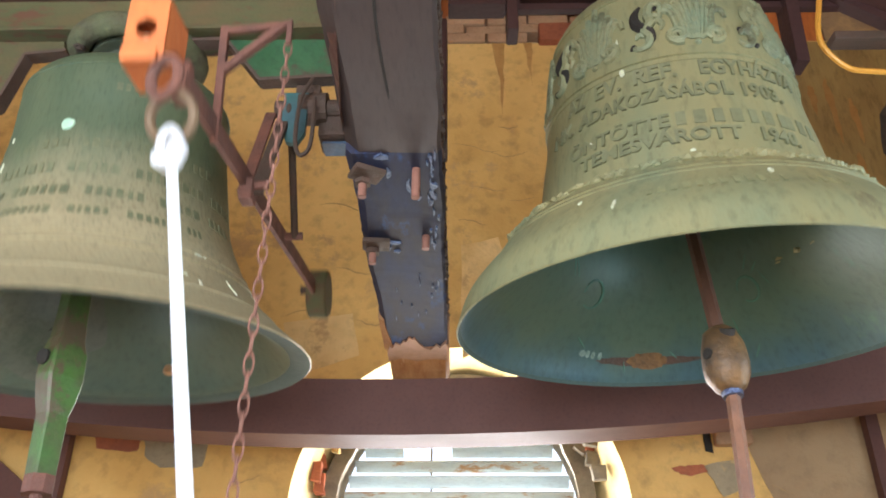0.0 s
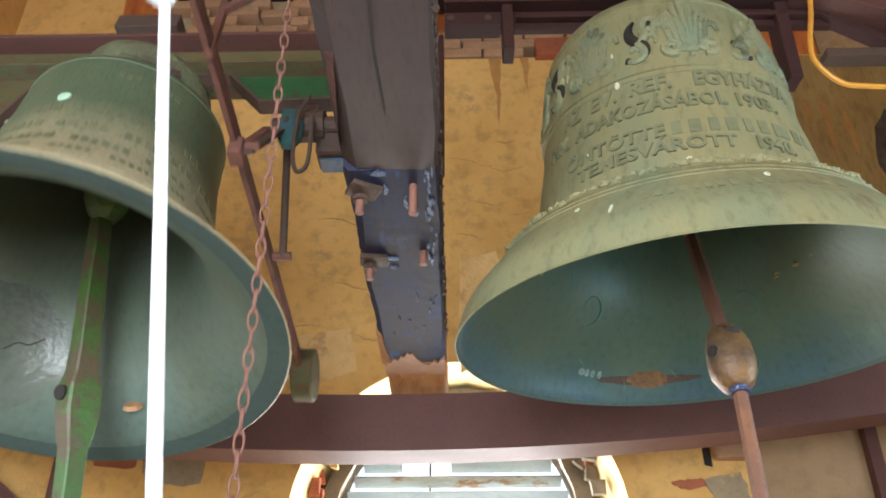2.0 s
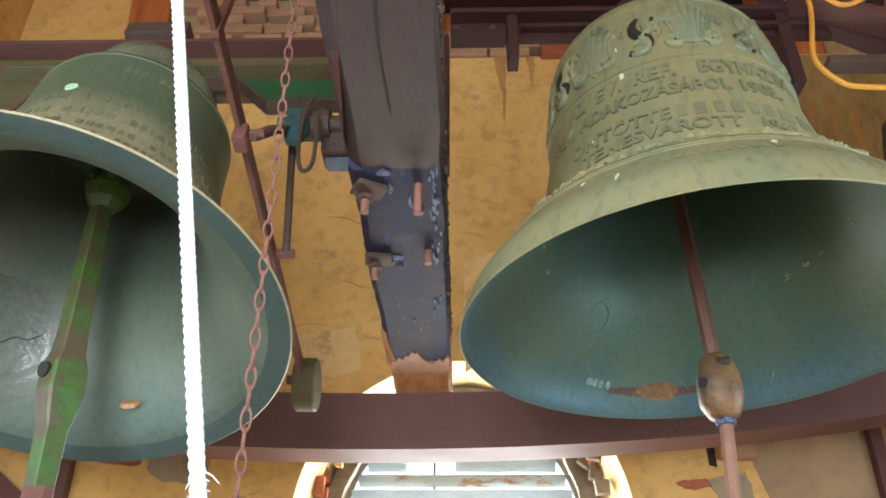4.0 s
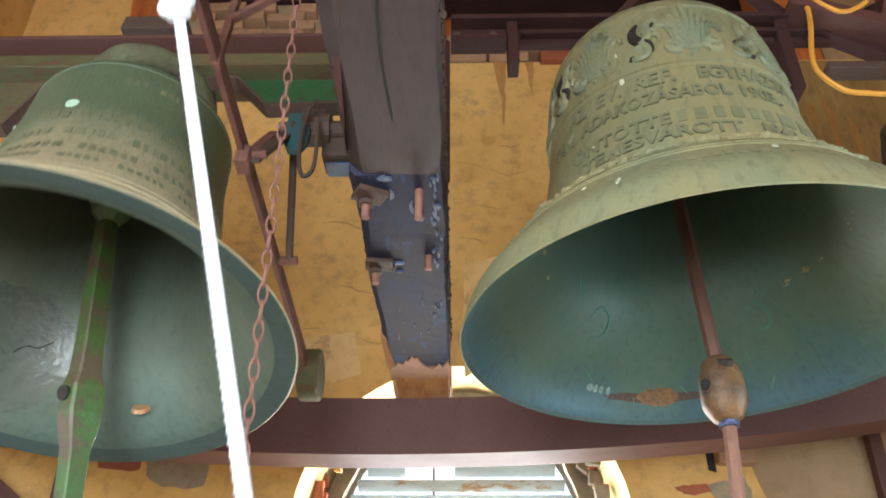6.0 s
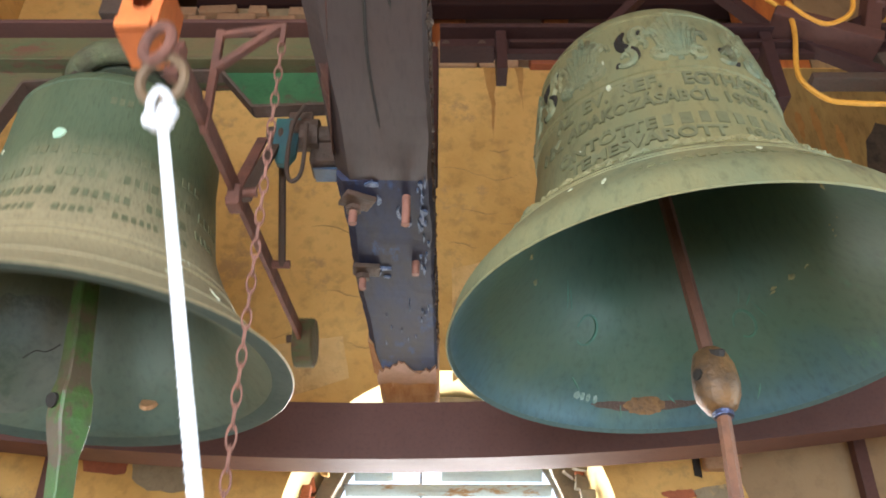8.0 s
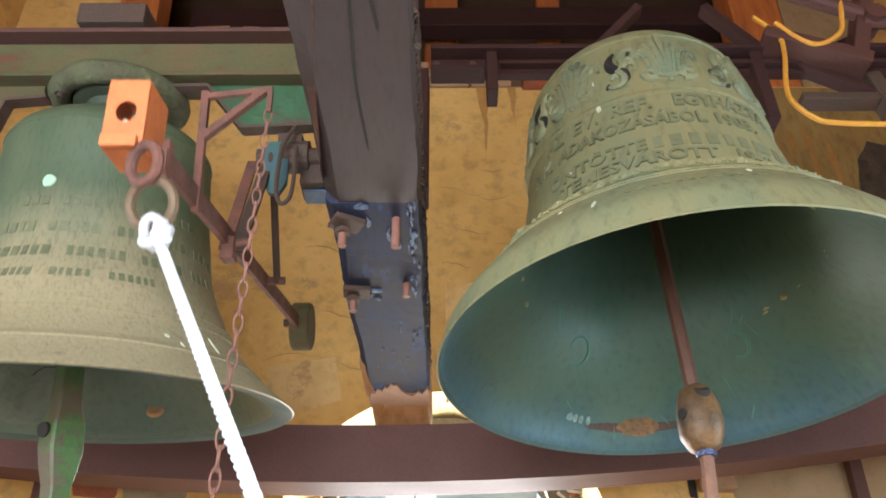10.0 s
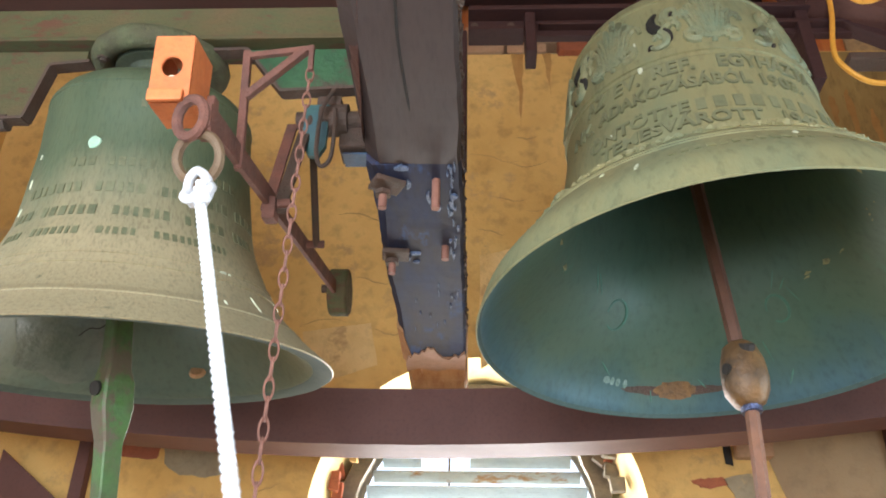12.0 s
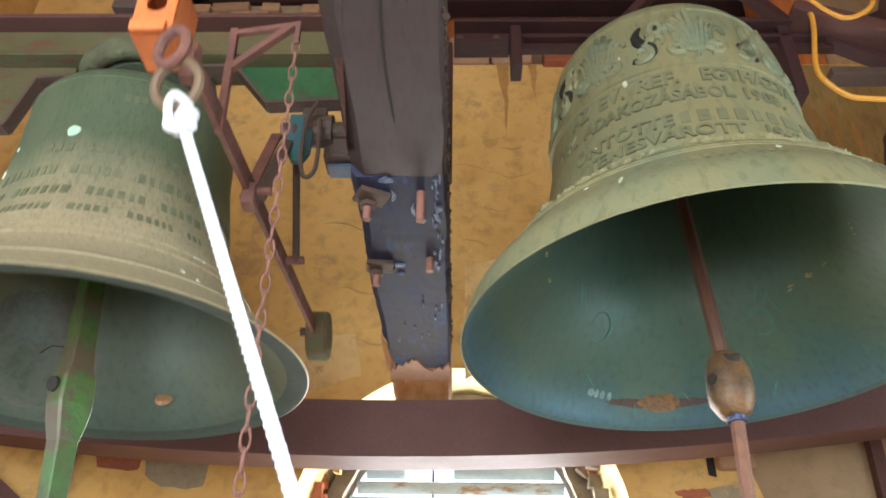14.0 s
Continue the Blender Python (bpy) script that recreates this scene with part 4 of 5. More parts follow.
RPROF_IN = [(0.06, 0.315), (0.2, 0.302), (0.283, 0.268), (0.316, 0.222), (0.327, 0.17), (0.344, 0.08), (0.357, -0.03), (0.366, -0.13), (0.388, -0.23), (0.418, -0.325), (0.460, -0.402), (0.530, -0.485), (0.612, -0.585), (0.65, -0.67)]
RD = dense(RPROF, 8)
ob_, ib_, lb_ = bell_shell(RPROF, [(0.205, 0.012, 0.004), (-0.040, 0.024, 0.006), (-0.066, 0.008, 0.003), (-0.372, 0.008, 0.003), (-0.452, 0.010, 0.004), (-0.470, 0.006, 0.003)], 0.05, 0.012, RPROF_IN)
part("bell_body", ob_, BRONZE, bell_r, smooth=True)
part("lip_face", lb_, LIP_GREY, bell_r, "grey-green lip", smooth=True)
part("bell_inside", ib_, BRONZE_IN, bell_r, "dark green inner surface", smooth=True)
for body, size_, z_, a0, a1 in (("AZ", 0.064, -0.120, -62, -51.5), ("EV.", 0.064, -0.120, -46, -34), ("REF.", 0.064, -0.120, -28.5, -11.5), ("EGYHÁZTA", 0.064, -0.120, -2.5, 43), ("NK.", 0.062, -0.190, -72, -58), ("ADAKOZÁSÁBÓL", 0.062, -0.190, -54.5, 8), ("1903.", 0.062, -0.190, 12.5, 31), ("ÖNTÖTTE", 0.055, -0.278, -59, -17), ("TEMESVÁROTT", 0.054, -0.330, -53, 7), ("1940.", 0.055, -0.330, 14.5, 31)):
    for bm in letter_rows(body, size_, RD, z_, a0, a1, 0.006):
        part("letter", bm, LETTER, bell_r)
for ws, z_, phi_, sz in (([0.42, 0.5, 0.42, 0.5, 0.36, 0.45, 0.42], -0.278, 6.5, 0.057), ([0.4, 0.45, 0.4], -0.278, 36, 0.057), ([0.4, 0.5, 0.4, 0.5, 0.35, 0.4, 0.4], -0.545, -16, 0.034), ([0.4, 0.45, 0.35, 0.4, 0.3], -0.545, -1, 0.034), ([0.4] * 4, -0.545, 14, 0.034)):
    for bm in bar_rows(ws, sz, RD, z_, phi_, 0.003, 0.34):
        part("inscription_bar", bm, LETTER if z_ > -0.4 else BRONZE, bell_r)


def on_skin(prof, phi, z, out=0.0):
    r = radius_at(prof, z) + out
    a = radians(phi)
    return Vector((r * math.sin(a), -r * math.cos(a), z))


def skin_path(phi0, pts, out):
    return smooth_path([on_skin(RD, phi0 + math.degrees(u / 0.345), w - 0.03, out) for u, w in pts], 5)


def swell(n, r, low=0.35):
    return [r * (low + (1 - low) * math.sin(math.pi * i / (n - 1))) for i in range(n)]


def palmette(phi0):
    """A raised fan of nine leaf lobes that spring from two scrolls, with a bead under them."""
    bm = bmesh.new()
    for k in range(-4, 5):
        s = abs(k) / 4
        sg = 1 if k > 0 else -1
        ln = 0.196 - 0.066 * s
        ctrl = [(0.003 * k, 0.028), (sg * (0.012 + 0.022 * s) * s + 0.002 * k, 0.066 - 0.012 * s), (sg * 0.054 * s ** 0.8, 0.034 + ln * 0.68), (sg * 0.080 * s ** 0.85, 0.030 + ln * (1 - 0.20 * s)), (sg * 0.088 * s ** 0.9, 0.030 + ln * (0.94 - 0.34 * s))]
        p = skin_path(phi0, ctrl, 0.001)
        n = len(p) - 1
        tube(bm, p, [0.0032 + 0.0085 * math.sin(math.pi * min(1, i / n * 0.9)) ** 0.7 * (0.4 + 0.6 * i / n) for i in range(n + 1)], 7)
    for s in (-1, 1):
        pts = []
        for i in range(22):
            t = i / 21
            r = 0.027 * (1 - 0.82 * t)
            a = 5.2 * t * math.pi / 1.3 - 2.0
            pts.append(on_skin(RD, phi0 + math.degrees(s * (0.046 + r * math.cos(a)) / 0.345), 0.014 + r * math.sin(a), 0.003))
        tube(bm, pts, [0.0095 - 0.004 * i / 21 for i in range(22)], 6)
    o = bmesh.ops.create_icosphere(bm, subdivisions=2, radius=0.009)
    bmesh.ops.translate(bm, vec=on_skin(RD, phi0, -0.014), verts=o["verts"])
    return bm


def scroll_gap(phi0):
    """The dark S-shaped piercing beside a raised scroll."""
    p = skin_path(phi0, [(0.016, 0.030), (0.024, 0.050), (0.018, 0.072), (0.0, 0.088), (-0.014, 0.106), (-0.018, 0.128), (-0.014, 0.150), (-0.002, 0.170)], 0.0)
    return tube(bmesh.new(), p, swell(len(p), 0.0165, 0.3), 8)


def scroll_hole(phi0, u, w, r):
    p = skin_path(phi0, [(u - r, w - r * 0.8), (u, w), (u + r * 0.9, w + r * 0.3)], 0.001)
    return tube(bmesh.new(), p, swell(len(p), r, 0.3), 6)


def scroll(phi0):
    """The raised S leaf: two curling ends on a thick stem, with small leaflets."""
    bm = bmesh.new()
    stem = skin_path(phi0, [(-0.040, 0.030), (-0.024, 0.020), (-0.002, 0.028), (0.004, 0.054), (-0.006, 0.076), (0.010, 0.100), (0.006, 0.130), (0.014, 0.160), (0.034, 0.166), (0.042, 0.148), (0.032, 0.138)], 0.002)
    tube(bm, stem, swell(len(stem), 0.0145, 0.45), 7)
    for pts in (((0.012, 0.098), (0.030, 0.104), (0.040, 0.090), (0.034, 0.072)), ((0.012, 0.128), (0.024, 0.122), (0.038, 0.122)), ((-0.006, 0.056), (-0.020, 0.066), (-0.030, 0.054))):
        p = skin_path(phi0, pts, 0.002)
        tube(bm, p, swell(len(p), 0.010, 0.35), 6)
    return bm


for k in range(8):
    p0 = -0.5 + 45 * k
    part("leaf_relief", palmette(p0), BRONZE_RELIEF, bell_r, smooth=True)
    part("scroll_relief", scroll(p0 + 25), BRONZE_RELIEF, bell_r, smooth=True)
    if k:
        part("scroll_gap", scroll_gap(p0 + 23), DARK, bell_r, "dark pierced gap", smooth=True)
    for u, w, r in ((0.028, 0.152, 0.008), (-0.038, 0.030, 0.009)) if k else ((-0.026, 0.074, 0.007), (0.018, 0.028, 0.008)):
        part("scroll_hole", scroll_hole(p0 + 25, u, w, r), DARK, bell_r, "dark pierced hole", smooth=True)
for i, (phi_, z_, w_, h_) in enumerate(((-33, -0.068, 0.016, 0.026), (-11, -0.358, 0.016, 0.012), (3, -0.50, 0.012, 0.020), (-31, -0.55, 0.010, 0.035), (-41, -0.50, 0.012, 0.014), (-34, 0.03, 0.007, 0.05), (-48, -0.258, 0.006, 0.02))):
    part("chip", spot(RD, phi_, z_, w_, h_, seed=i + 20), CHIP, bell_r)
# crusty edge of lime along the shoulder of the lip
bm = bmesh.new()
rng = random.Random(5)
ball = bmesh.new()
bmesh.ops.create_icosphere(ball, subdivisions=1, radius=1.0)
ball_v, ball_f = [v.co.copy() for v in ball.verts], [[v.index for v in f.verts] for f in ball.faces]
ball.free()
for i in range(900):
    phi_ = -125 + rng.random() * 250
    z_ = -0.416 + rng.gauss(0, 0.010) - 0.012 * noise.noise(Vector((phi_ * 0.2, 1, 0)))
    size_ = rng.uniform(0.003, 0.012) * (1.0 + 1.1 * max(0.0, noise.noise(Vector((phi_ * 0.12, 5, 0)))))
    m = Matrix.Translation(on_skin(RD, phi_, z_, 0.001)) @ Matrix.Rotation(radians(phi_), 4, "Z") @ Matrix.Diagonal((1.5 * size_, size_, 0.75 * size_, 1))
    vs = [bm.verts.new(m @ (v * rng.uniform(0.75, 1.2))) for v in ball_v]
    for f in ball_f:
        bm.faces.new([vs[k] for k in f])
tagged(part("lime_crust", bm, BRONZE, bell_r, "rough lime crust along the moulding"), kind="stuff")

RIN = inner_skin(dense(RPROF_IN, 8), 0.05, 0.012)
part("wear_band", inside_patch(RIN, 164, 198, -0.612, -0.586, 0.0012, 3.0), RUST_DARK, bell_r, "dark worn strip")
part("wear_patch", inside_patch(RIN, 174, 187, -0.622, -0.575, 0.0024, 5.0), CLAPPER, bell_r, "brown worn patch of the clapper's stroke")
for k, a_ in enumerate((196, 198.5, 200.5, 202)):
    part("chalk_mark", inside_patch(RIN, a_, a_ + (2.4 if k == 3 else 1.5), -0.598 + 0.002 * k, -0.576 + 0.001 * k, 0.0014, 6.0 + k), CHALK, bell_r, "white chalk mark")

for a_, z_, r_ in ((208, -0.43, 0.034), (141, -0.44, 0.030)):
    pts = [on_ring(RIN, a_ + math.degrees(r_ * math.cos(q) / 0.42), z_ + r_ * 1.1 * math.sin(q), -0.003) for q in [2 * math.pi * i / 20 for i in range(18)]]
    part("verdigris_ring", tube(bmesh.new(), pts, swell(len(pts), 0.007, 0.5), 5), VERDIGRIS, bell_r, "pale verdigris ring mark")
for a_, z_, ln, tilt in ((224, -0.36, 0.10, 0.5), (221, -0.37, 0.08, 0.6), (138, -0.37, 0.07, -0.6), (135, -0.39, 0.05, -0.9), (133, -0.42, 0.06, 0.4), (205, -0.555, 0.05, 0.9), (150, -0.53, 0.06, 0.2), (188, -0.61, 0.05, 0.1), (172, -0.585, 0.04, 0.7), (146, -0.60, 0.05, -0.5)):
    pts = [on_ring(RIN, a_ + math.degrees(ln * (i / 6 - 0.5) * math.sin(tilt) / 0.45), z_ + ln * (i / 6 - 0.5) * math.cos(tilt), -0.001) for i in range(7)]
    part("scratch", tube(bmesh.new(), pts, swell(7, 0.003, 0.2), 5), VERDIGRIS, bell_r)
hang_body(bell_r, pose(0.014, 0, 0.056, 0, -1.47, 0))

# headstock of the inscribed bell
part("headstock_web", box(-0.64, 1.3, 0.0, 0.03, 0.448, 0.52, 0.003), STEEL_PURPLE, bell_r, "purple-brown steel beam")
part("top_flange", box(-0.64, 1.3, -0.05, 0.07, 0.52, 0.54, 0.003), STEEL_PURPLE, bell_r)
part("bottom_flange", box(-0.64, -0.46, -0.045, 0.03, 0.434, 0.448, 0.003), STEEL_PURPLE, bell_r)
part("flange_strip", box(-0.41, 1.0, -0.03, 0.0, 0.470, 0.485, 0.003), STEEL_PURPLE, bell_r)
part("side_plate", box(-0.455, -0.42, -0.035, 0.05, 0.345, 0.54, 0.004), STEEL_PURPLE, bell_r)
part("side_plate", box(0.42, 0.46, -0.03, 0.05, 0.22, 0.54, 0.004), STEEL_PURPLE, bell_r)
for x_ in (-0.62, -0.5):
    part("rivet", rod(bmesh.new(), (x_, -0.012, 0.488), (x_, 0.0, 0.488), 0.012, 8), RUST_DARK, bell_r)
for p, q, w in (((-0.10, 0.02, 0.55), (0.10, 0.02, 0.80), 0.05), ((0.33, 0.02, 0.80), (0.50, 0.02, 0.55), 0.05), ((0.62, -0.02, 0.48), (0.86, -0.02, 0.62), 0.05), ((0.55, 0.0, 0.50), (0.80, 0.0, 0.34), 0.05)):
    part("strut", bar(bmesh.new(), p, q, 0.03, w, (0, 1, 0)), STEEL_PURPLE, bell_r)
part("curved_arm", bar(bar(bmesh.new(), (0.74, -0.05, 0.42), (0.93, -0.05, 0.95), 0.05, 0.09, (0, 1, 0)), (0.46, -0.05, 0.55), (0.78, -0.05, 0.42), 0.05, 0.10, (0, 1, 0)), STEEL, bell_r, "red-brown steel arm")
part("arm_rod", rod(bmesh.new(), (0.52, -0.08, 0.80), (0.86, -0.08, 0.62), 0.028, 12), STEEL, bell_r)
part("arm_pin", rod(rod(bmesh.new(), (0.80, -0.08, 0.60), (1.25, -0.08, 0.60), 0.022, 10), (0.84, -0.12, 0.62), (0.84, -0.02, 0.62), 0.035, 12), STEEL, bell_r)
part("lower_brace", bar(bmesh.new(), (0.80, 0.0, 0.42), (0.88, 0.0, 0.06), 0.05, 0.07, (0, 1, 0)), RUST_DARK, bell_r)
part("brace_foot", box(0.86, 1.3, -0.06, 0.06, 0.0, 0.10, 0.01), RUST_DARK, bell_r)
part("grey_flange", box(0.55, 0.80, -0.03, 0.03, 0.30, 0.33, 0.004), RUST_DARK, bell_r)
part("cable", tube(bmesh.new(), smooth_path([(0.44, -0.09, 0.62), (0.50, -0.09, 0.53), (0.50, -0.09, 0.44), (0.47, -0.09, 0.29), (0.475, -0.09, 0.22), (0.53, -0.09, 0.15), (0.60, -0.09, 0.135), (0.72, -0.09, 0.13), (1.2, -0.09, 0.12)]), 0.0085), CABLE, bell_r, "yellow plastic cable", smooth=True)
part("cable", tube(bmesh.new(), smooth_path([(0.50, -0.10, 0.58), (0.56, -0.10, 0.50), (0.62, -0.10, 0.475), (0.70, -0.10, 0.53), (0.73, -0.10, 0.62), (0.75, -0.1, 0.72)]), 0.0085), CABLE, bell_r, "yellow plastic cable", smooth=True)
part("crown_cap", lathe(bmesh.new(), [(0.0, 0.40), (0.18, 0.40), (0.2, 0.37), (0.2, 0.34), (0.14, 0.32), (0.13, 0.28), (0.0, 0.28)], 32), STEEL_PURPLE, bell_r, smooth=True)

clap_r = thing("clapper", "brown iron clapper with a barrel head and hexagonal flight", "", (0.0, 0, 0))
clap_r.parent = bell_r
part("clapper_rod", rod(bmesh.new(), (-0.004, 0, 0.22), (0.028, 0, -0.70), 0.0185, 6, turn=0.3), CLAPPER_ROD, clap_r)
bm = lathe(bmesh.new(), [(0.0, 0.088), (0.022, 0.086), (0.040, 0.070), (0.053, 0.03), (0.056, -0.01), (0.052, -0.045), (0.038, -0.075), (0.024, -0.085), (0.0, -0.085)], 24)
rough_up(bm, 0.004, 22)
bmesh.ops.translate(bm, vec=(0.030, 0, -0.77), verts=bm.verts[:])
part("clapper_head", bm, CLAPPER, clap_r, "worn barrel-shaped iron head", smooth=True)
part("weld_collar", rod(bmesh.new(), (0.031, 0, -0.845), (0.031, 0, -0.868), 0.025, 9), WELD, clap_r, "bluish weld")
part("clapper_flight", rod(bmesh.new(), (0.031, 0, -0.86), (0.012, 0, -1.13), 0.0165, 6, turn=0.3), FLIGHT, clap_r)
part("flight_tip", rod(bmesh.new(), (0.012, 0, -1.13), (0.009, 0, -1.17), 0.018, 6), BLUE_BOX, clap_r)
part("head_socket", rod(bmesh.new(), (0.036, -0.030, -0.726), (0.036, -0.044, -0.708), 0.019, 10), DARK, clap_r, "dark socket hole")
part("head_socket", rod(bmesh.new(), (-0.014, -0.028, -0.77), (-0.022, -0.031, -0.77), 0.014, 10), DARK, clap_r, "dark socket hole")

# ---- bearings, braces and cable
bearing = thing("bearing_block", "dark iron bearing with a blue-painted foot on the timber", "bearing", (-0.33, LY, 3.0))
part("housing", box(-0.07, 0.05, 0.0, 0.10, -0.01, 0.12, 0.012), RUST_DARK, bearing)
part("foot", box(-0.06, 0.045, 0.03, 0.095, -0.018, -0.011, 0.002), BLUE_BOX, bearing, "blue painted foot")
part("saddle", box(0.05, 0.25, 0.0, 0.10, 0.005, 0.05, 0.006), RUST_DARK, bearing)
loop = thing("rope_loop", "dark wire loop hanging beside the bearing", "wire", (0, 0, 0))
part("wire", tube(bmesh.new(), smooth_path([(-0.41, 1.80, 3.13), (-0.435, 1.79, 3.05), (-0.44, 1.79, 2.92), (-0.425, 1.79, 2.86), (-0.40, 1.79, 2.88), (-0.395, 1.79, 2.96), (-0.40, 1.80, 3.06)]), 0.0062), RUST_DARK, loop, smooth=True)
pedestal = thing("bearing_pedestal", "brown iron pedestal on the timber carrying the headstock", "bearing", (-0.158, RY, 3.004))
part("pedestal_body", box(-0.08, 0.125, -0.06, 0.06, 0, 0.47, 0.006), STEEL_PURPLE, pedestal)
# further timber beam carrying the other ends of both headstocks
for x_ in (-2.28, 1.98):
    t2 = thing("timber_beam", "dark brown painted timber beam under the headstock end", "beam", (x_, 0, 2.744), group="bell frame timbers")
    bm = box(-0.117, 0.117, -1.75, 3.34, 0.16, 0.40, 0.01)
    part("painted_length", bm, WOOD, t2)
bearing2 = thing("bearing_block", "dark iron bearing on the timber beam", "bearing", (-2.2, LY, 3.144))
part("housing", box(-0.1, 0.1, -0.07, 0.07, 0, 0.05, 0.008), RUST_DARK, bearing2)
part("post", box(-0.06, 0.5, -0.03, 0.03, -0.08, 0.0, 0.008), RUST_DARK, bearing2)

# ---- rope and chain, each a straight hanging length with its top at the origin
rope = thing("bell_rope", "thick white twisted bell rope tied to the lever ring", "rope")
for s in range(3):
    bm = bmesh.new()
    pts = []
    for i in range(280):
        zz = -0.05 - 1.5 * i / 279
        a = 2 * math.pi * (-zz / 0.045) + s * 2 * math.pi / 3
        pts.append((0.0048 * math.cos(a), 0.0048 * math.sin(a), zz))
    part("strand", tube(bm, pts, 0.0058, 8), ROPE, rope, smooth=True)
part("knot_loop", tube(bmesh.new(), smooth_path([(-0.003, 0.004, -0.10), (-0.017, 0.002, -0.078), (-0.019, 0, -0.045), (-0.013, 0, -0.012), (0.0, 0, 0.006), (0.012, 0, -0.012), (0.018, 0, -0.045), (0.017, 0.002, -0.075), (0.004, 0.004, -0.10)]), 0.0088, 10), ROPE, rope, smooth=True)
part("knot_turn", tube(bmesh.new(), smooth_path([(-0.020, -0.004, -0.060), (-0.024, -0.012, -0.088), (-0.012, -0.016, -0.108), (0.004, -0.014, -0.092), (0.016, -0.014, -0.064), (0.020, -0.006, -0.044)]), 0.0085, 10), ROPE, rope, smooth=True)
part("knot_turn", tube(bmesh.new(), smooth_path([(0.021, 0.0, -0.056), (0.025, -0.010, -0.082), (0.016, -0.017, -0.104), (0.0, -0.012, -0.112), (-0.014, -0.002, -0.100)]), 0.0085, 10), ROPE, rope, smooth=True)
part("knot_tail", tube(bmesh.new(), smooth_path([(0.006, -0.018, -0.066), (0.014, -0.020, -0.092), (0.017, -0.018, -0.124)]), 0.0074, 8), ROPE, rope, smooth=True)

bm = bmesh.new()
rf = random.Random(31)
for k in range(220):
    z_ = -rf.choice((1.04, 1.07, 1.10, 1.14, 1.16)) + rf.gauss(0, 0.022)
    a = rf.uniform(0, 2 * math.pi)
    ln = abs(rf.gauss(0.004, 0.004))
    d = Vector((math.cos(a), math.sin(a), rf.uniform(-0.9, 0.2)))
    p = Vector((0.009 * math.cos(a), 0.009 * math.sin(a), z_))
    tube(bm, [p, p + d * ln * 0.5, p + d * ln + Vector((0, 0, -0.4 * ln))], [0.0014, 0.0010, 0.0003], 4)
tagged(part("fray", bm, ROPE, rope, "loose frayed fibres"), kind="stuff")

chain = thing("pull_chain", "rusty iron chain hanging from the guide frame", "chain")
link_a = torus(bmesh.new(), (0, 0, 0), (0, 1, 0), 0.0086, 0.0020, 16, 6, (1, 2.4, 1))
LINKS = 40
me_link = finish(link_a, RUST_PINK, "link", True)
for i in range(LINKS):
    ob = new("link", me_link)
    ob.parent = chain
    ob.matrix_basis = Matrix.Translation((0, 0, -0.012 - 0.0375 * i)) @ Matrix.Rotation(radians(90 * (i % 2) + 25), 4, "Z")


# ---- details of the wall: brick courses along its broken top, patches, corbels, posts and roof timbers
brick_me = finish(rough_up(box(-0.125, 0.125, -0.06, 0.06, -0.033, 0.033, 0.008), 0.004, 20), BRICK, "brick")
half_me = finish(rough_up(box(-0.06, 0.06, -0.06, 0.06, -0.033, 0.033, 0.008), 0.004, 20, 3.0), BRICK, "brick")
red_me = finish(rough_up(box(-0.125, 0.125, -0.06, 0.06, -0.07, 0.07, 0.010), 0.005, 18), BRICK_RED, "brick")
north = bpy.data.objects["wall_north"]
plain("wall_core", block(box(-1.86, -0.15, 3.99, 4.36, WALL_TOP, WALL_TOP + 0.62), -0.15, 2.3, 3.99, 4.36, WALL_TOP, WALL_TOP + 0.22), MORTAR, "rough mortar core of the wall head", "wall")
rg = random.Random(4)
for row in range(7):
    z_ = WALL_TOP + 0.045 + 0.078 * row
    x_ = -1.80 + (0.13 if row % 2 else 0)
    while x_ < 1.75:
        if rg.random() < 0.93 and (x_ < -0.25 or row < 3):
            ob = new("brick", brick_me if rg.random() < 0.8 else half_me)
            ob.parent = north
            ob.location = (x_, 3.955 + rg.uniform(-0.012, 0.012), z_)
            ob.rotation_euler = (rg.uniform(-0.03, 0.03), rg.uniform(-0.03, 0.03), rg.uniform(-0.03, 0.03))
        x_ += 0.265
ob = new("brick", red_me)
ob.parent, ob.location = north, (0.64, 3.90, 5.25)
# the right pier gets the darkened plaster to paint its shade
for x0, x1 in ((XW, -2.16), (2.30, XE)):
    plain("wall_pier", box(x0, x1, 3.9, 4.36, WALL_TOP, ZTOP), PLASTER_DIM if x0 > 0 else PLASTER, "ochre plastered pier beside the roof timbers", "wall")


def wall_patch(name, ring, mat, label, out=0.006):
    n = len(ring)
    pts = []
    for i in range(n):
        (x0, z0), (x1, z1) = ring[i], ring[(i + 1) % n]
        for k in range(4):
            t = k / 4
            pts.append((x0 + (x1 - x0) * t + 0.012 * noise.noise(Vector((x0 * 9 + t * 5, z0 * 9, 1))), z0 + (z1 - z0) * t + 0.012 * noise.noise(Vector((x0 * 9, z0 * 9 + t * 5, 7)))))
    o = part(name, plate(bmesh.new(), pts, "y", 3.9 - out, 3.905), mat, north, label)
    return o


wall_patch("mortar_patch", [(-1.52, 2.70), (-1.20, 2.70), (-1.22, 2.56), (-1.30, 2.545), (-1.42, 2.555), (-1.50, 2.60)], PATCH_GREY, "grey mortar patch")
wall_patch("bared_brick", [(-1.76, 2.70), (-1.53, 2.70), (-1.54, 2.625), (-1.74, 2.64)], BRICK_RED, "bared red brick")
wall_patch("bared_brick", [(1.00, 2.55), (1.08, 2.56), (1.14, 2.57), (1.17, 2.53), (1.06, 2.515)], BRICK_RED, "bared red brick")
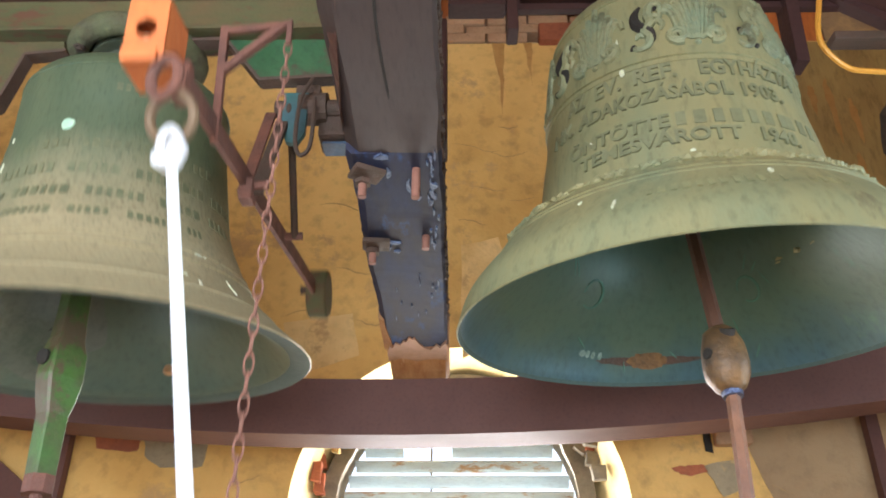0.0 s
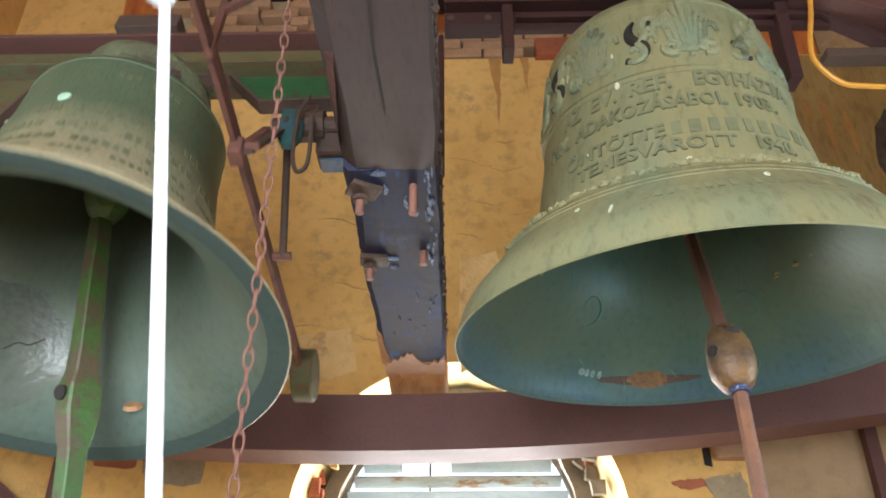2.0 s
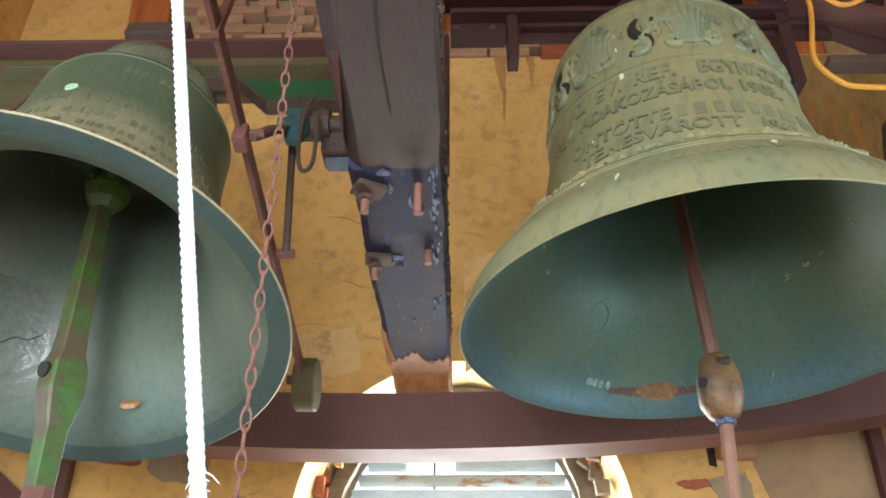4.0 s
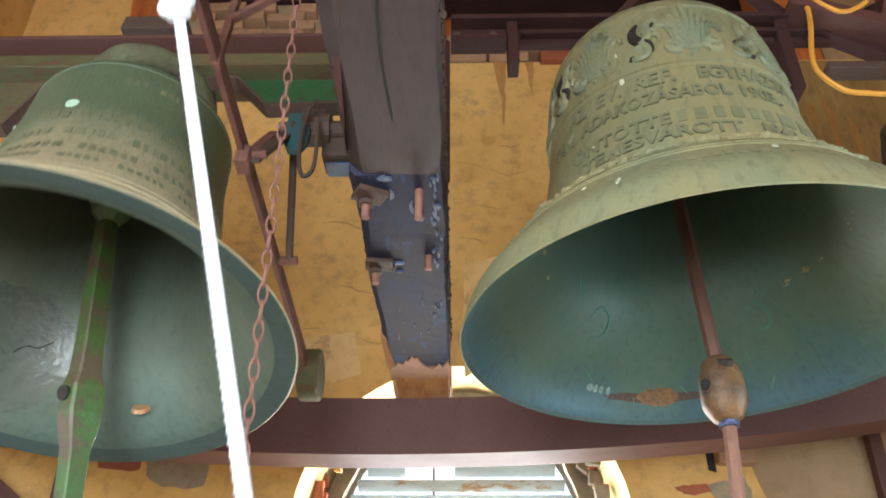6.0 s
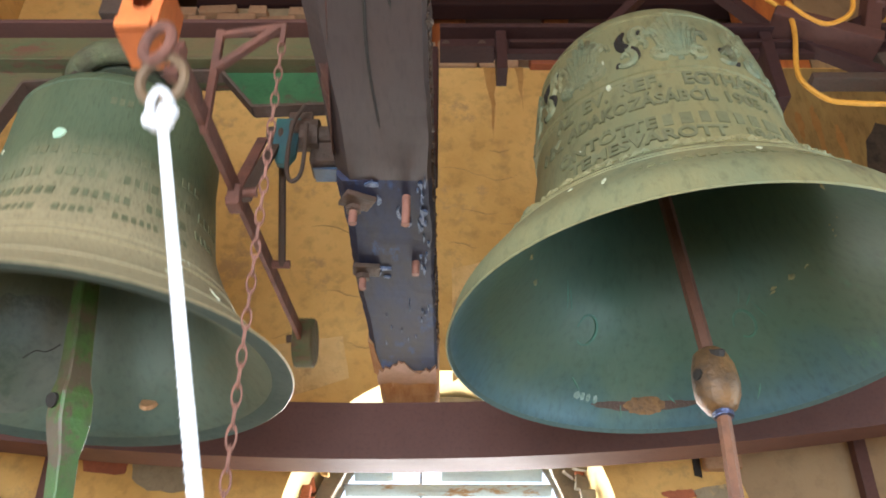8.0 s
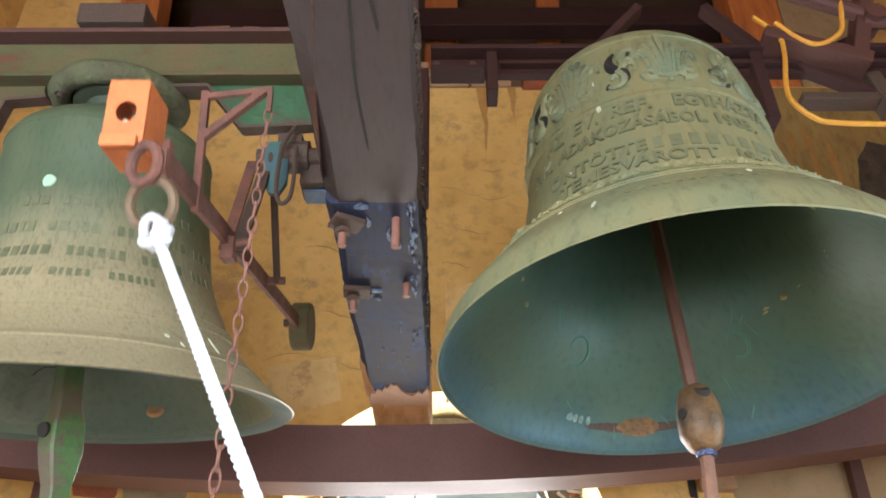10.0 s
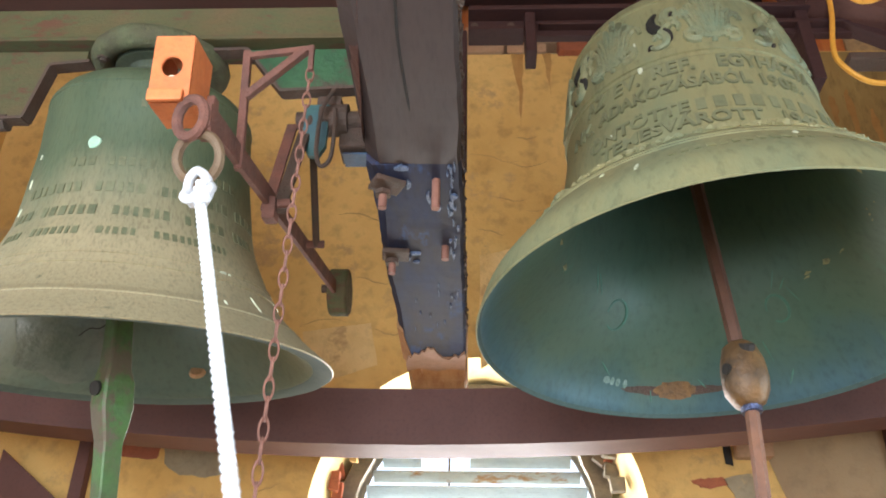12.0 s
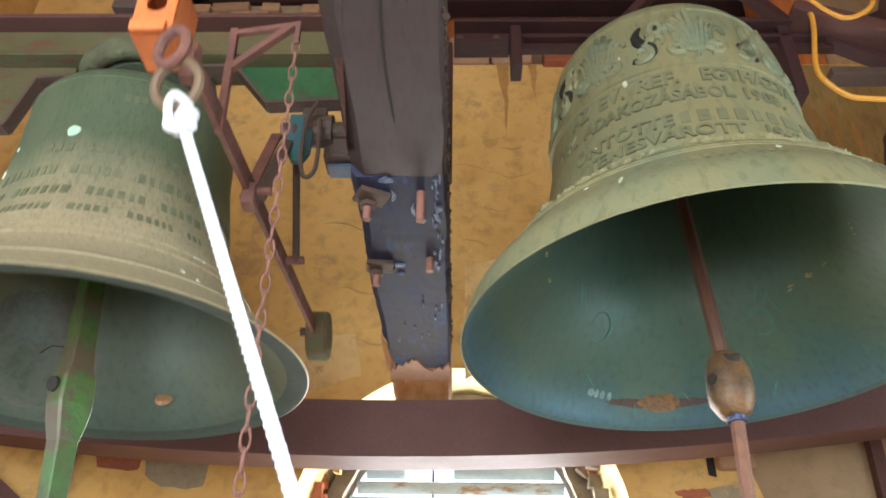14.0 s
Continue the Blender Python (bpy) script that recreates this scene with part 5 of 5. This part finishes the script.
wall_patch("dull_patch", [(1.34, 2.80), (1.6, 2.86), (2.1, 2.9), (2.8, 2.95), (2.8, 1.3), (1.5, 1.3), (1.42, 1.9), (1.48, 2.3), (1.40, 2.55)], PLASTER_DIM, "dull pinkish plaster, darkened for the shade there", 0.003)
wall_patch("mortar_patch", [(1.15, 2.56), (1.33, 2.60), (1.36, 2.47), (1.22, 2.42)], PATCH_GREY, "grey mortar patch")
# paints the shadowed stretch of wall at the upper right
wall_patch("dirty_patch", [(1.50, 5.19), (2.10, 5.19), (2.80, 5.19), (2.80, 4.5), (2.79, 3.6), (2.40, 3.4), (1.95, 3.5), (1.72, 3.9), (1.58, 4.4), (1.48, 4.8)], PLASTER_DIRT_SHADE, "plaster with dirt runs, darkened for the shade there", 0.0025)
wall_patch("pale_patch", [(0.02, 3.75), (0.22, 3.80), (0.30, 3.55), (0.20, 3.2), (0.02, 3.1)], PLASTER_PALE, "paler plaster patch", 0.004)
wall_patch("pale_patch", [(-0.9, 3.3), (-0.55, 3.35), (-0.5, 3.12), (-0.85, 3.0)], PLASTER_PALE, "paler plaster patch", 0.004)
wall_patch("rust_stain", [(0.22, 5.2), (0.30, 5.2), (0.285, 4.9), (0.27, 4.6), (0.26, 4.9)], STAIN_RUST, "rust-brown run", 0.003)
wall_patch("rust_stain", [(0.42, 5.2), (0.47, 5.2), (0.455, 4.85)], STAIN_RUST, "rust-brown run", 0.003)
for x_, z_, h_ in ((1.98, 4.95, 0.4), (2.12, 4.85, 0.25), (2.22, 4.9, 0.5), (2.34, 4.75, 0.35), (2.05, 4.5, 0.3), (2.3, 4.35, 0.3)):
    wall_patch("rust_stain", [(x_ - 0.022, z_ - h_ * 0.3), (x_ - 0.012, z_ - h_ * 0.05), (x_ + 0.006, z_), (x_ + 0.02, z_ - h_ * 0.2), (x_ + 0.026, z_ - h_ * 0.5), (x_ + 0.01, z_ - h_), (x_ - 0.008, z_ - h_ * 0.8)], STAIN_RUST, "rust-brown run", 0.003)
wall_patch("bared_mortar", [(2.48, 4.62), (2.58, 4.75), (2.78, 4.7), (2.80, 4.0), (2.55, 4.05), (2.44, 4.35)], PATCH_DARK, "dark crumbled mortar", 0.005)
rg = random.Random(9)
for x_, z_, ln in ((0.10, 4.40, 0.30), (0.30, 4.36, 0.22), (0.18, 4.12, 0.2), (0.36, 4.05, 0.16), (0.08, 3.9, 0.16), (0.30, 4.55, 0.12), (-0.62, 4.0, 0.3), (-0.55, 3.6, 0.2), (-0.8, 3.35, 0.25), (-0.45, 3.3, 0.15), (0.25, 3.62, 0.14), (1.5, 2.45, 0.2), (-1.0, 2.5, 0.15)):
    pts = [(x_ + ln * (k / 6 - 0.5), 3.899, z_ + 0.10 * ln * math.sin(x_ * 9 + k * 0.7) + rg.uniform(-0.005, 0.005)) for k in range(7)]
    p = smooth_path(pts, 3)
    part("plaster_crack", tube(bmesh.new(), p, swell(len(p), rg.uniform(0.002, 0.004), 0.2), 5), CRACK, north, "brown hairline crack")
corbel = thing("corbel_stone", "broken brick end sticking out of the wall under the beam", "brick", (1.30, 3.9, 2.74))
part("stone", rough_up(box(-0.085, 0.085, -0.06, 0.02, -0.09, 0.06, 0.012), 0.010, 14), BRICK, corbel)
part("gap", plate(bmesh.new(), [(-0.13, -0.11), (-0.095, -0.12), (-0.10, 0.06), (-0.135, 0.06)], "y", -0.008, 0.004), DARK, corbel)
for x_, lab in ((-1.88, "dark red-brown iron post against the wall"), (1.955, "dark brown iron post against the wall")):
    p_ = thing("iron_post", lab, "post", (x_, 3.86, 0), group="iron posts")
    part("shaft", box(-0.03, 0.03, -0.03, 0.03, 0, 2.755 + (0.05 if x_ > 0 else 0.05), 0.004), STEEL, p_)
    part("shoe", box(-0.06, 0.06, -0.05, 0.05, 0, 0.012, 0.002), STEEL, p_)
brace = thing("corner_brace", "red-brown steel brace plate beside the post", "brace", (-2.02, 3.824, 2.1))
part("plate", plate(bmesh.new(), [(-0.25, 0.55), (0.12, 0.28), (0.0, 0.0), (-0.25, -0.1)], "y", 0.0, 0.012), STEEL, brace)
part("fin", box(-0.25, 0.05, -0.05, 0.0, 0.16, 0.175, 0.002), STEEL, brace)
for x_, y_, w_, h_, lean, lab in ((-2.02, 4.0, 0.27, 0.22, -3, "orange-stained roof post on the wall head"), (0.0, 4.5, 0.25, 0.22, 0, "orange-stained roof post on the wall head"), (0.75, 4.5, 0.18, 0.2, 3, "orange-stained roof post on the wall head"), (2.13, 4.02, 0.33, 0.24, 0, "orange-stained roof post on the wall head")):
    o_ = thing("roof_post", lab, "post", (x_, y_, WALL_TOP + (0.0 if abs(x_) > 1.5 else -0.0)), group="roof posts")
    bm = box(-w_ / 2, w_ / 2, -h_ / 2, h_ / 2, 0.0, ZTOP - WALL_TOP, 0.012, Matrix.Rotation(radians(lean), 4, "Y"))
    part("post_timber", bm, TIMBER_ORANGE, o_)
wp = thing("wall_plate", "dark red roof timber lying along the wall head", "beam", (0, 4.5, 6.05))
part("plate_timber", box(-1.8, 2.2, -0.1, 0.1, -0.22, 0.0, 0.012), TIMBER_DARK, wp)
part("plate_tie", box(-1.8, 2.2, -0.35, -0.2, -0.02, 0.16, 0.012), STEEL_PURPLE, wp)


# ---- movement
def glide(ends, t):
    """Pendulum between turning points (seconds, degrees)."""
    for (a, x), (b, y) in zip(ends[:-1], ends[1:]):
        if a <= t <= b:
            return (x + y) / 2 + (x - y) / 2 * math.cos(math.pi * (t - a) / (b - a))
    return ends[-1][1]


def along(keys, t):
    """Smooth value between (seconds, value) keys."""
    ts = [k[0] for k in keys]
    i = max(0, min(len(keys) - 2, sum(1 for s in ts if s <= t) - 1))
    (a, x), (b, y) = keys[i], keys[i + 1]
    m0 = (keys[i + 1][1] - keys[i - 1][1]) / (keys[i + 1][0] - keys[i - 1][0]) if i > 0 else 0
    m1 = (keys[i + 2][1] - x) / (keys[i + 2][0] - a) if i + 2 < len(keys) else 0
    h = b - a
    u = min(1, max(0, (t - a) / h))
    return (2 * u ** 3 - 3 * u * u + 1) * x + (u ** 3 - 2 * u * u + u) * h * m0 + (3 * u * u - 2 * u ** 3) * y + (u ** 3 - u * u) * h * m1


LEFT_SWING = [(-0.3, -20.2), (0.52, 27.4), (1.38, -22.85), (2.23, 22.68), (3.08, -19.5), (4.0, 19), (4.85, -12.35), (5.75, 19.55), (6.61, -11.06), (7.51, 18.54), (8.41, -11.37), (9.23, 20), (10.17, -12.5), (11.07, 17.91), (11.95, -9.66), (12.75, 13.5), (13.63, -8.77), (14.49, 14.6)]
RIGHT_SWING = [(-0.1, -6.2), (0.5, 6.4), (1.4, -4.6), (1.95, -3.3), (2.6, -6.4), (3.6, 3.5), (4.3, 1.6), (4.98, 4.6), (6.2, 2.5), (7.3, 4.0), (9.5, 3.8), (12.4, 3.2), (14.0, 3.4)]
# where the rope and the chain run to: (seconds, x, y, z) of a point well below the bells
ROPE_LOW = [
    (0, -0.323, 0.973, 1.803),
    (0.3, -0.338, 0.965, 1.811),
    (0.5, -0.350, 0.959, 1.817),
    (0.6, -0.356, 0.957, 1.820),
    (0.8, -0.396, 0.953, 1.827),
    (0.9, -0.393, 0.952, 1.830),
    (1, -0.382, 0.951, 1.833),
    (1.1, -0.354, 0.953, 1.833),
    (1.2, -0.342, 0.954, 1.833),
    (1.5, -0.319, 0.958, 1.832),
    (1.7, -0.335, 0.960, 1.829),
    (2, -0.357, 0.962, 1.825),
    (2.4, -0.366, 0.958, 1.827),
    (2.7, -0.367, 0.958, 1.827),
    (3.7, -0.321, 0.960, 1.824),
    (4.8, -0.293, 0.962, 1.821),
    (5, -0.321, 0.961, 1.820),
    (5.2, -0.261, 0.963, 1.822),
    (5.5, -0.207, 0.964, 1.825),
    (5.6, -0.189, 0.963, 1.826),
    (5.8, -0.220, 0.960, 1.827),
    (6, -0.261, 0.956, 1.829),
    (6.2, -0.325, 0.953, 1.829),
    (6.4, -0.291, 0.952, 1.829),
    (6.5, -0.265, 0.952, 1.829),
    (6.8, -0.298, 0.954, 1.828),
    (7, -0.352, 0.955, 1.827),
    (7.2, -0.263, 0.960, 1.829),
    (7.5, -0.250, 0.965, 1.829),
    (7.7, -0.172, 0.959, 1.833),
    (7.8, -0.249, 0.956, 1.834),
    (8, -0.296, 0.949, 1.836),
    (8.2, -0.301, 0.950, 1.851),
    (8.5, -0.278, 0.951, 1.874),
    (8.7, -0.257, 0.951, 1.874),
    (9.7, -0.220, 0.949, 1.873),
    (10.8, -0.176, 0.948, 1.873),
    (11, -0.096, 0.948, 1.873),
    (11.2, -0.171, 0.947, 1.861),
    (11.5, -0.268, 0.945, 1.842),
    (11.7, -0.303, 0.949, 1.829),
    (12, -0.294, 0.958, 1.811),
    (12.3, -0.171, 0.968, 1.803),
    (12.5, -0.159, 0.972, 1.797),
    (12.8, -0.140, 0.973, 1.805),
    (13, -0.185, 0.972, 1.810),
    (13.2, -0.220, 0.971, 1.817),
    (13.5, -0.223, 0.970, 1.828),
    (14, -0.205, 0.961, 1.835),
]
LEFT_CLAP = [
    (0, 2.8),
    (0.5, 0.8),
    (1, -10.4),
    (1.45, -9),
    (2, -5.2),
    (2.25, 3),
    (2.5, -4.8),
    (2.75, -2),
    (3.1, -8),
    (4, 4),
    (4.4, -3),
    (4.8, -10.9),
    (5, -8.2),
    (5.5, 3.9),
    (6, -3.9),
    (6.5, -8.3),
    (7, 2),
    (7.5, -2),
    (8, -5.6),
    (8.5, 0.9),
    (9.23, 3),
    (9.7, -3),
    (10.15, -9),
    (10.65, -2),
    (11, 2.6),
    (11.5, -1.7),
    (12, -9.1),
    (12.5, 0.5),
    (13, -0.8),
    (13.5, -8.3),
    (14, 0.1),
]
RIGHT_CLAP = [
    (0, 7),
    (0.5, 13.1),
    (1, -1.3),
    (1.5, 4.8),
    (2, 12.4),
    (2.5, 0.3),
    (2.7, -1.8),
    (3.3, 9),
    (3.9, 2),
    (4.4, 3),
    (4.8, 9.9),
    (5, 11.7),
    (5.5, 2.3),
    (6, 3.2),
    (6.5, 10.7),
    (7, 3.1),
    (7.5, 4.2),
    (8, 9.4),
    (8.5, 3.4),
    (9.3, 9),
    (9.9, 3),
    (10.5, 8),
    (11, 8.7),
    (11.5, 2.7),
    (12, 6),
    (12.5, 7.5),
    (13, 2.4),
    (13.5, 6.7),
    (14, 7.2),
]
RING = Vector((0.437, -0.752, -0.522))
TIP = Vector((0.575, -0.51, -0.155))
CHAIN_LOW = Vector((-0.372, 1.36, 1.915))


def hang(top, low):
    """The pose of a hanging length whose -z runs from top to low."""
    d = (Vector(top) - Vector(low)).normalized()
    x = Vector((0, 1, 0)).cross(d).normalized()
    m = Matrix((x, d.cross(x), d)).transposed().to_4x4()
    m.translation = top
    return m


def motions():
    times = [i / 10 for i in range(141)]
    lrow, rrow, ropes, chains, cl, cr = [], [], [], [], [], []
    for t in times:
        a = glide(LEFT_SWING, t)
        ml = pose(LX, LY, LZ, -a, 0, 0)
        lrow.append((t, ml))
        b = glide(RIGHT_SWING, t)
        rrow.append((t, pose(RX, RY, RZ, -b, 0, 0)))
        low = [along([(r[0], r[i]) for r in ROPE_LOW], t) for i in (1, 2, 3)]
        ropes.append((t, hang(ml @ RING, low)))
        chains.append((t, hang(ml @ TIP, CHAIN_LOW)))
        cl.append((t, pose(0, 0, 0, a - along(LEFT_CLAP, t), 0, 0)))
        cr.append((t, pose(0, 0, 0, b - along(RIGHT_CLAP, t), 0, 0)))
    walk(bell_l, lrow)
    walk(bell_r, rrow)
    walk(clap_l, cl)
    walk(clap_r, cr)
    walk(rope, ropes)
    walk(chain, chains)


motions()
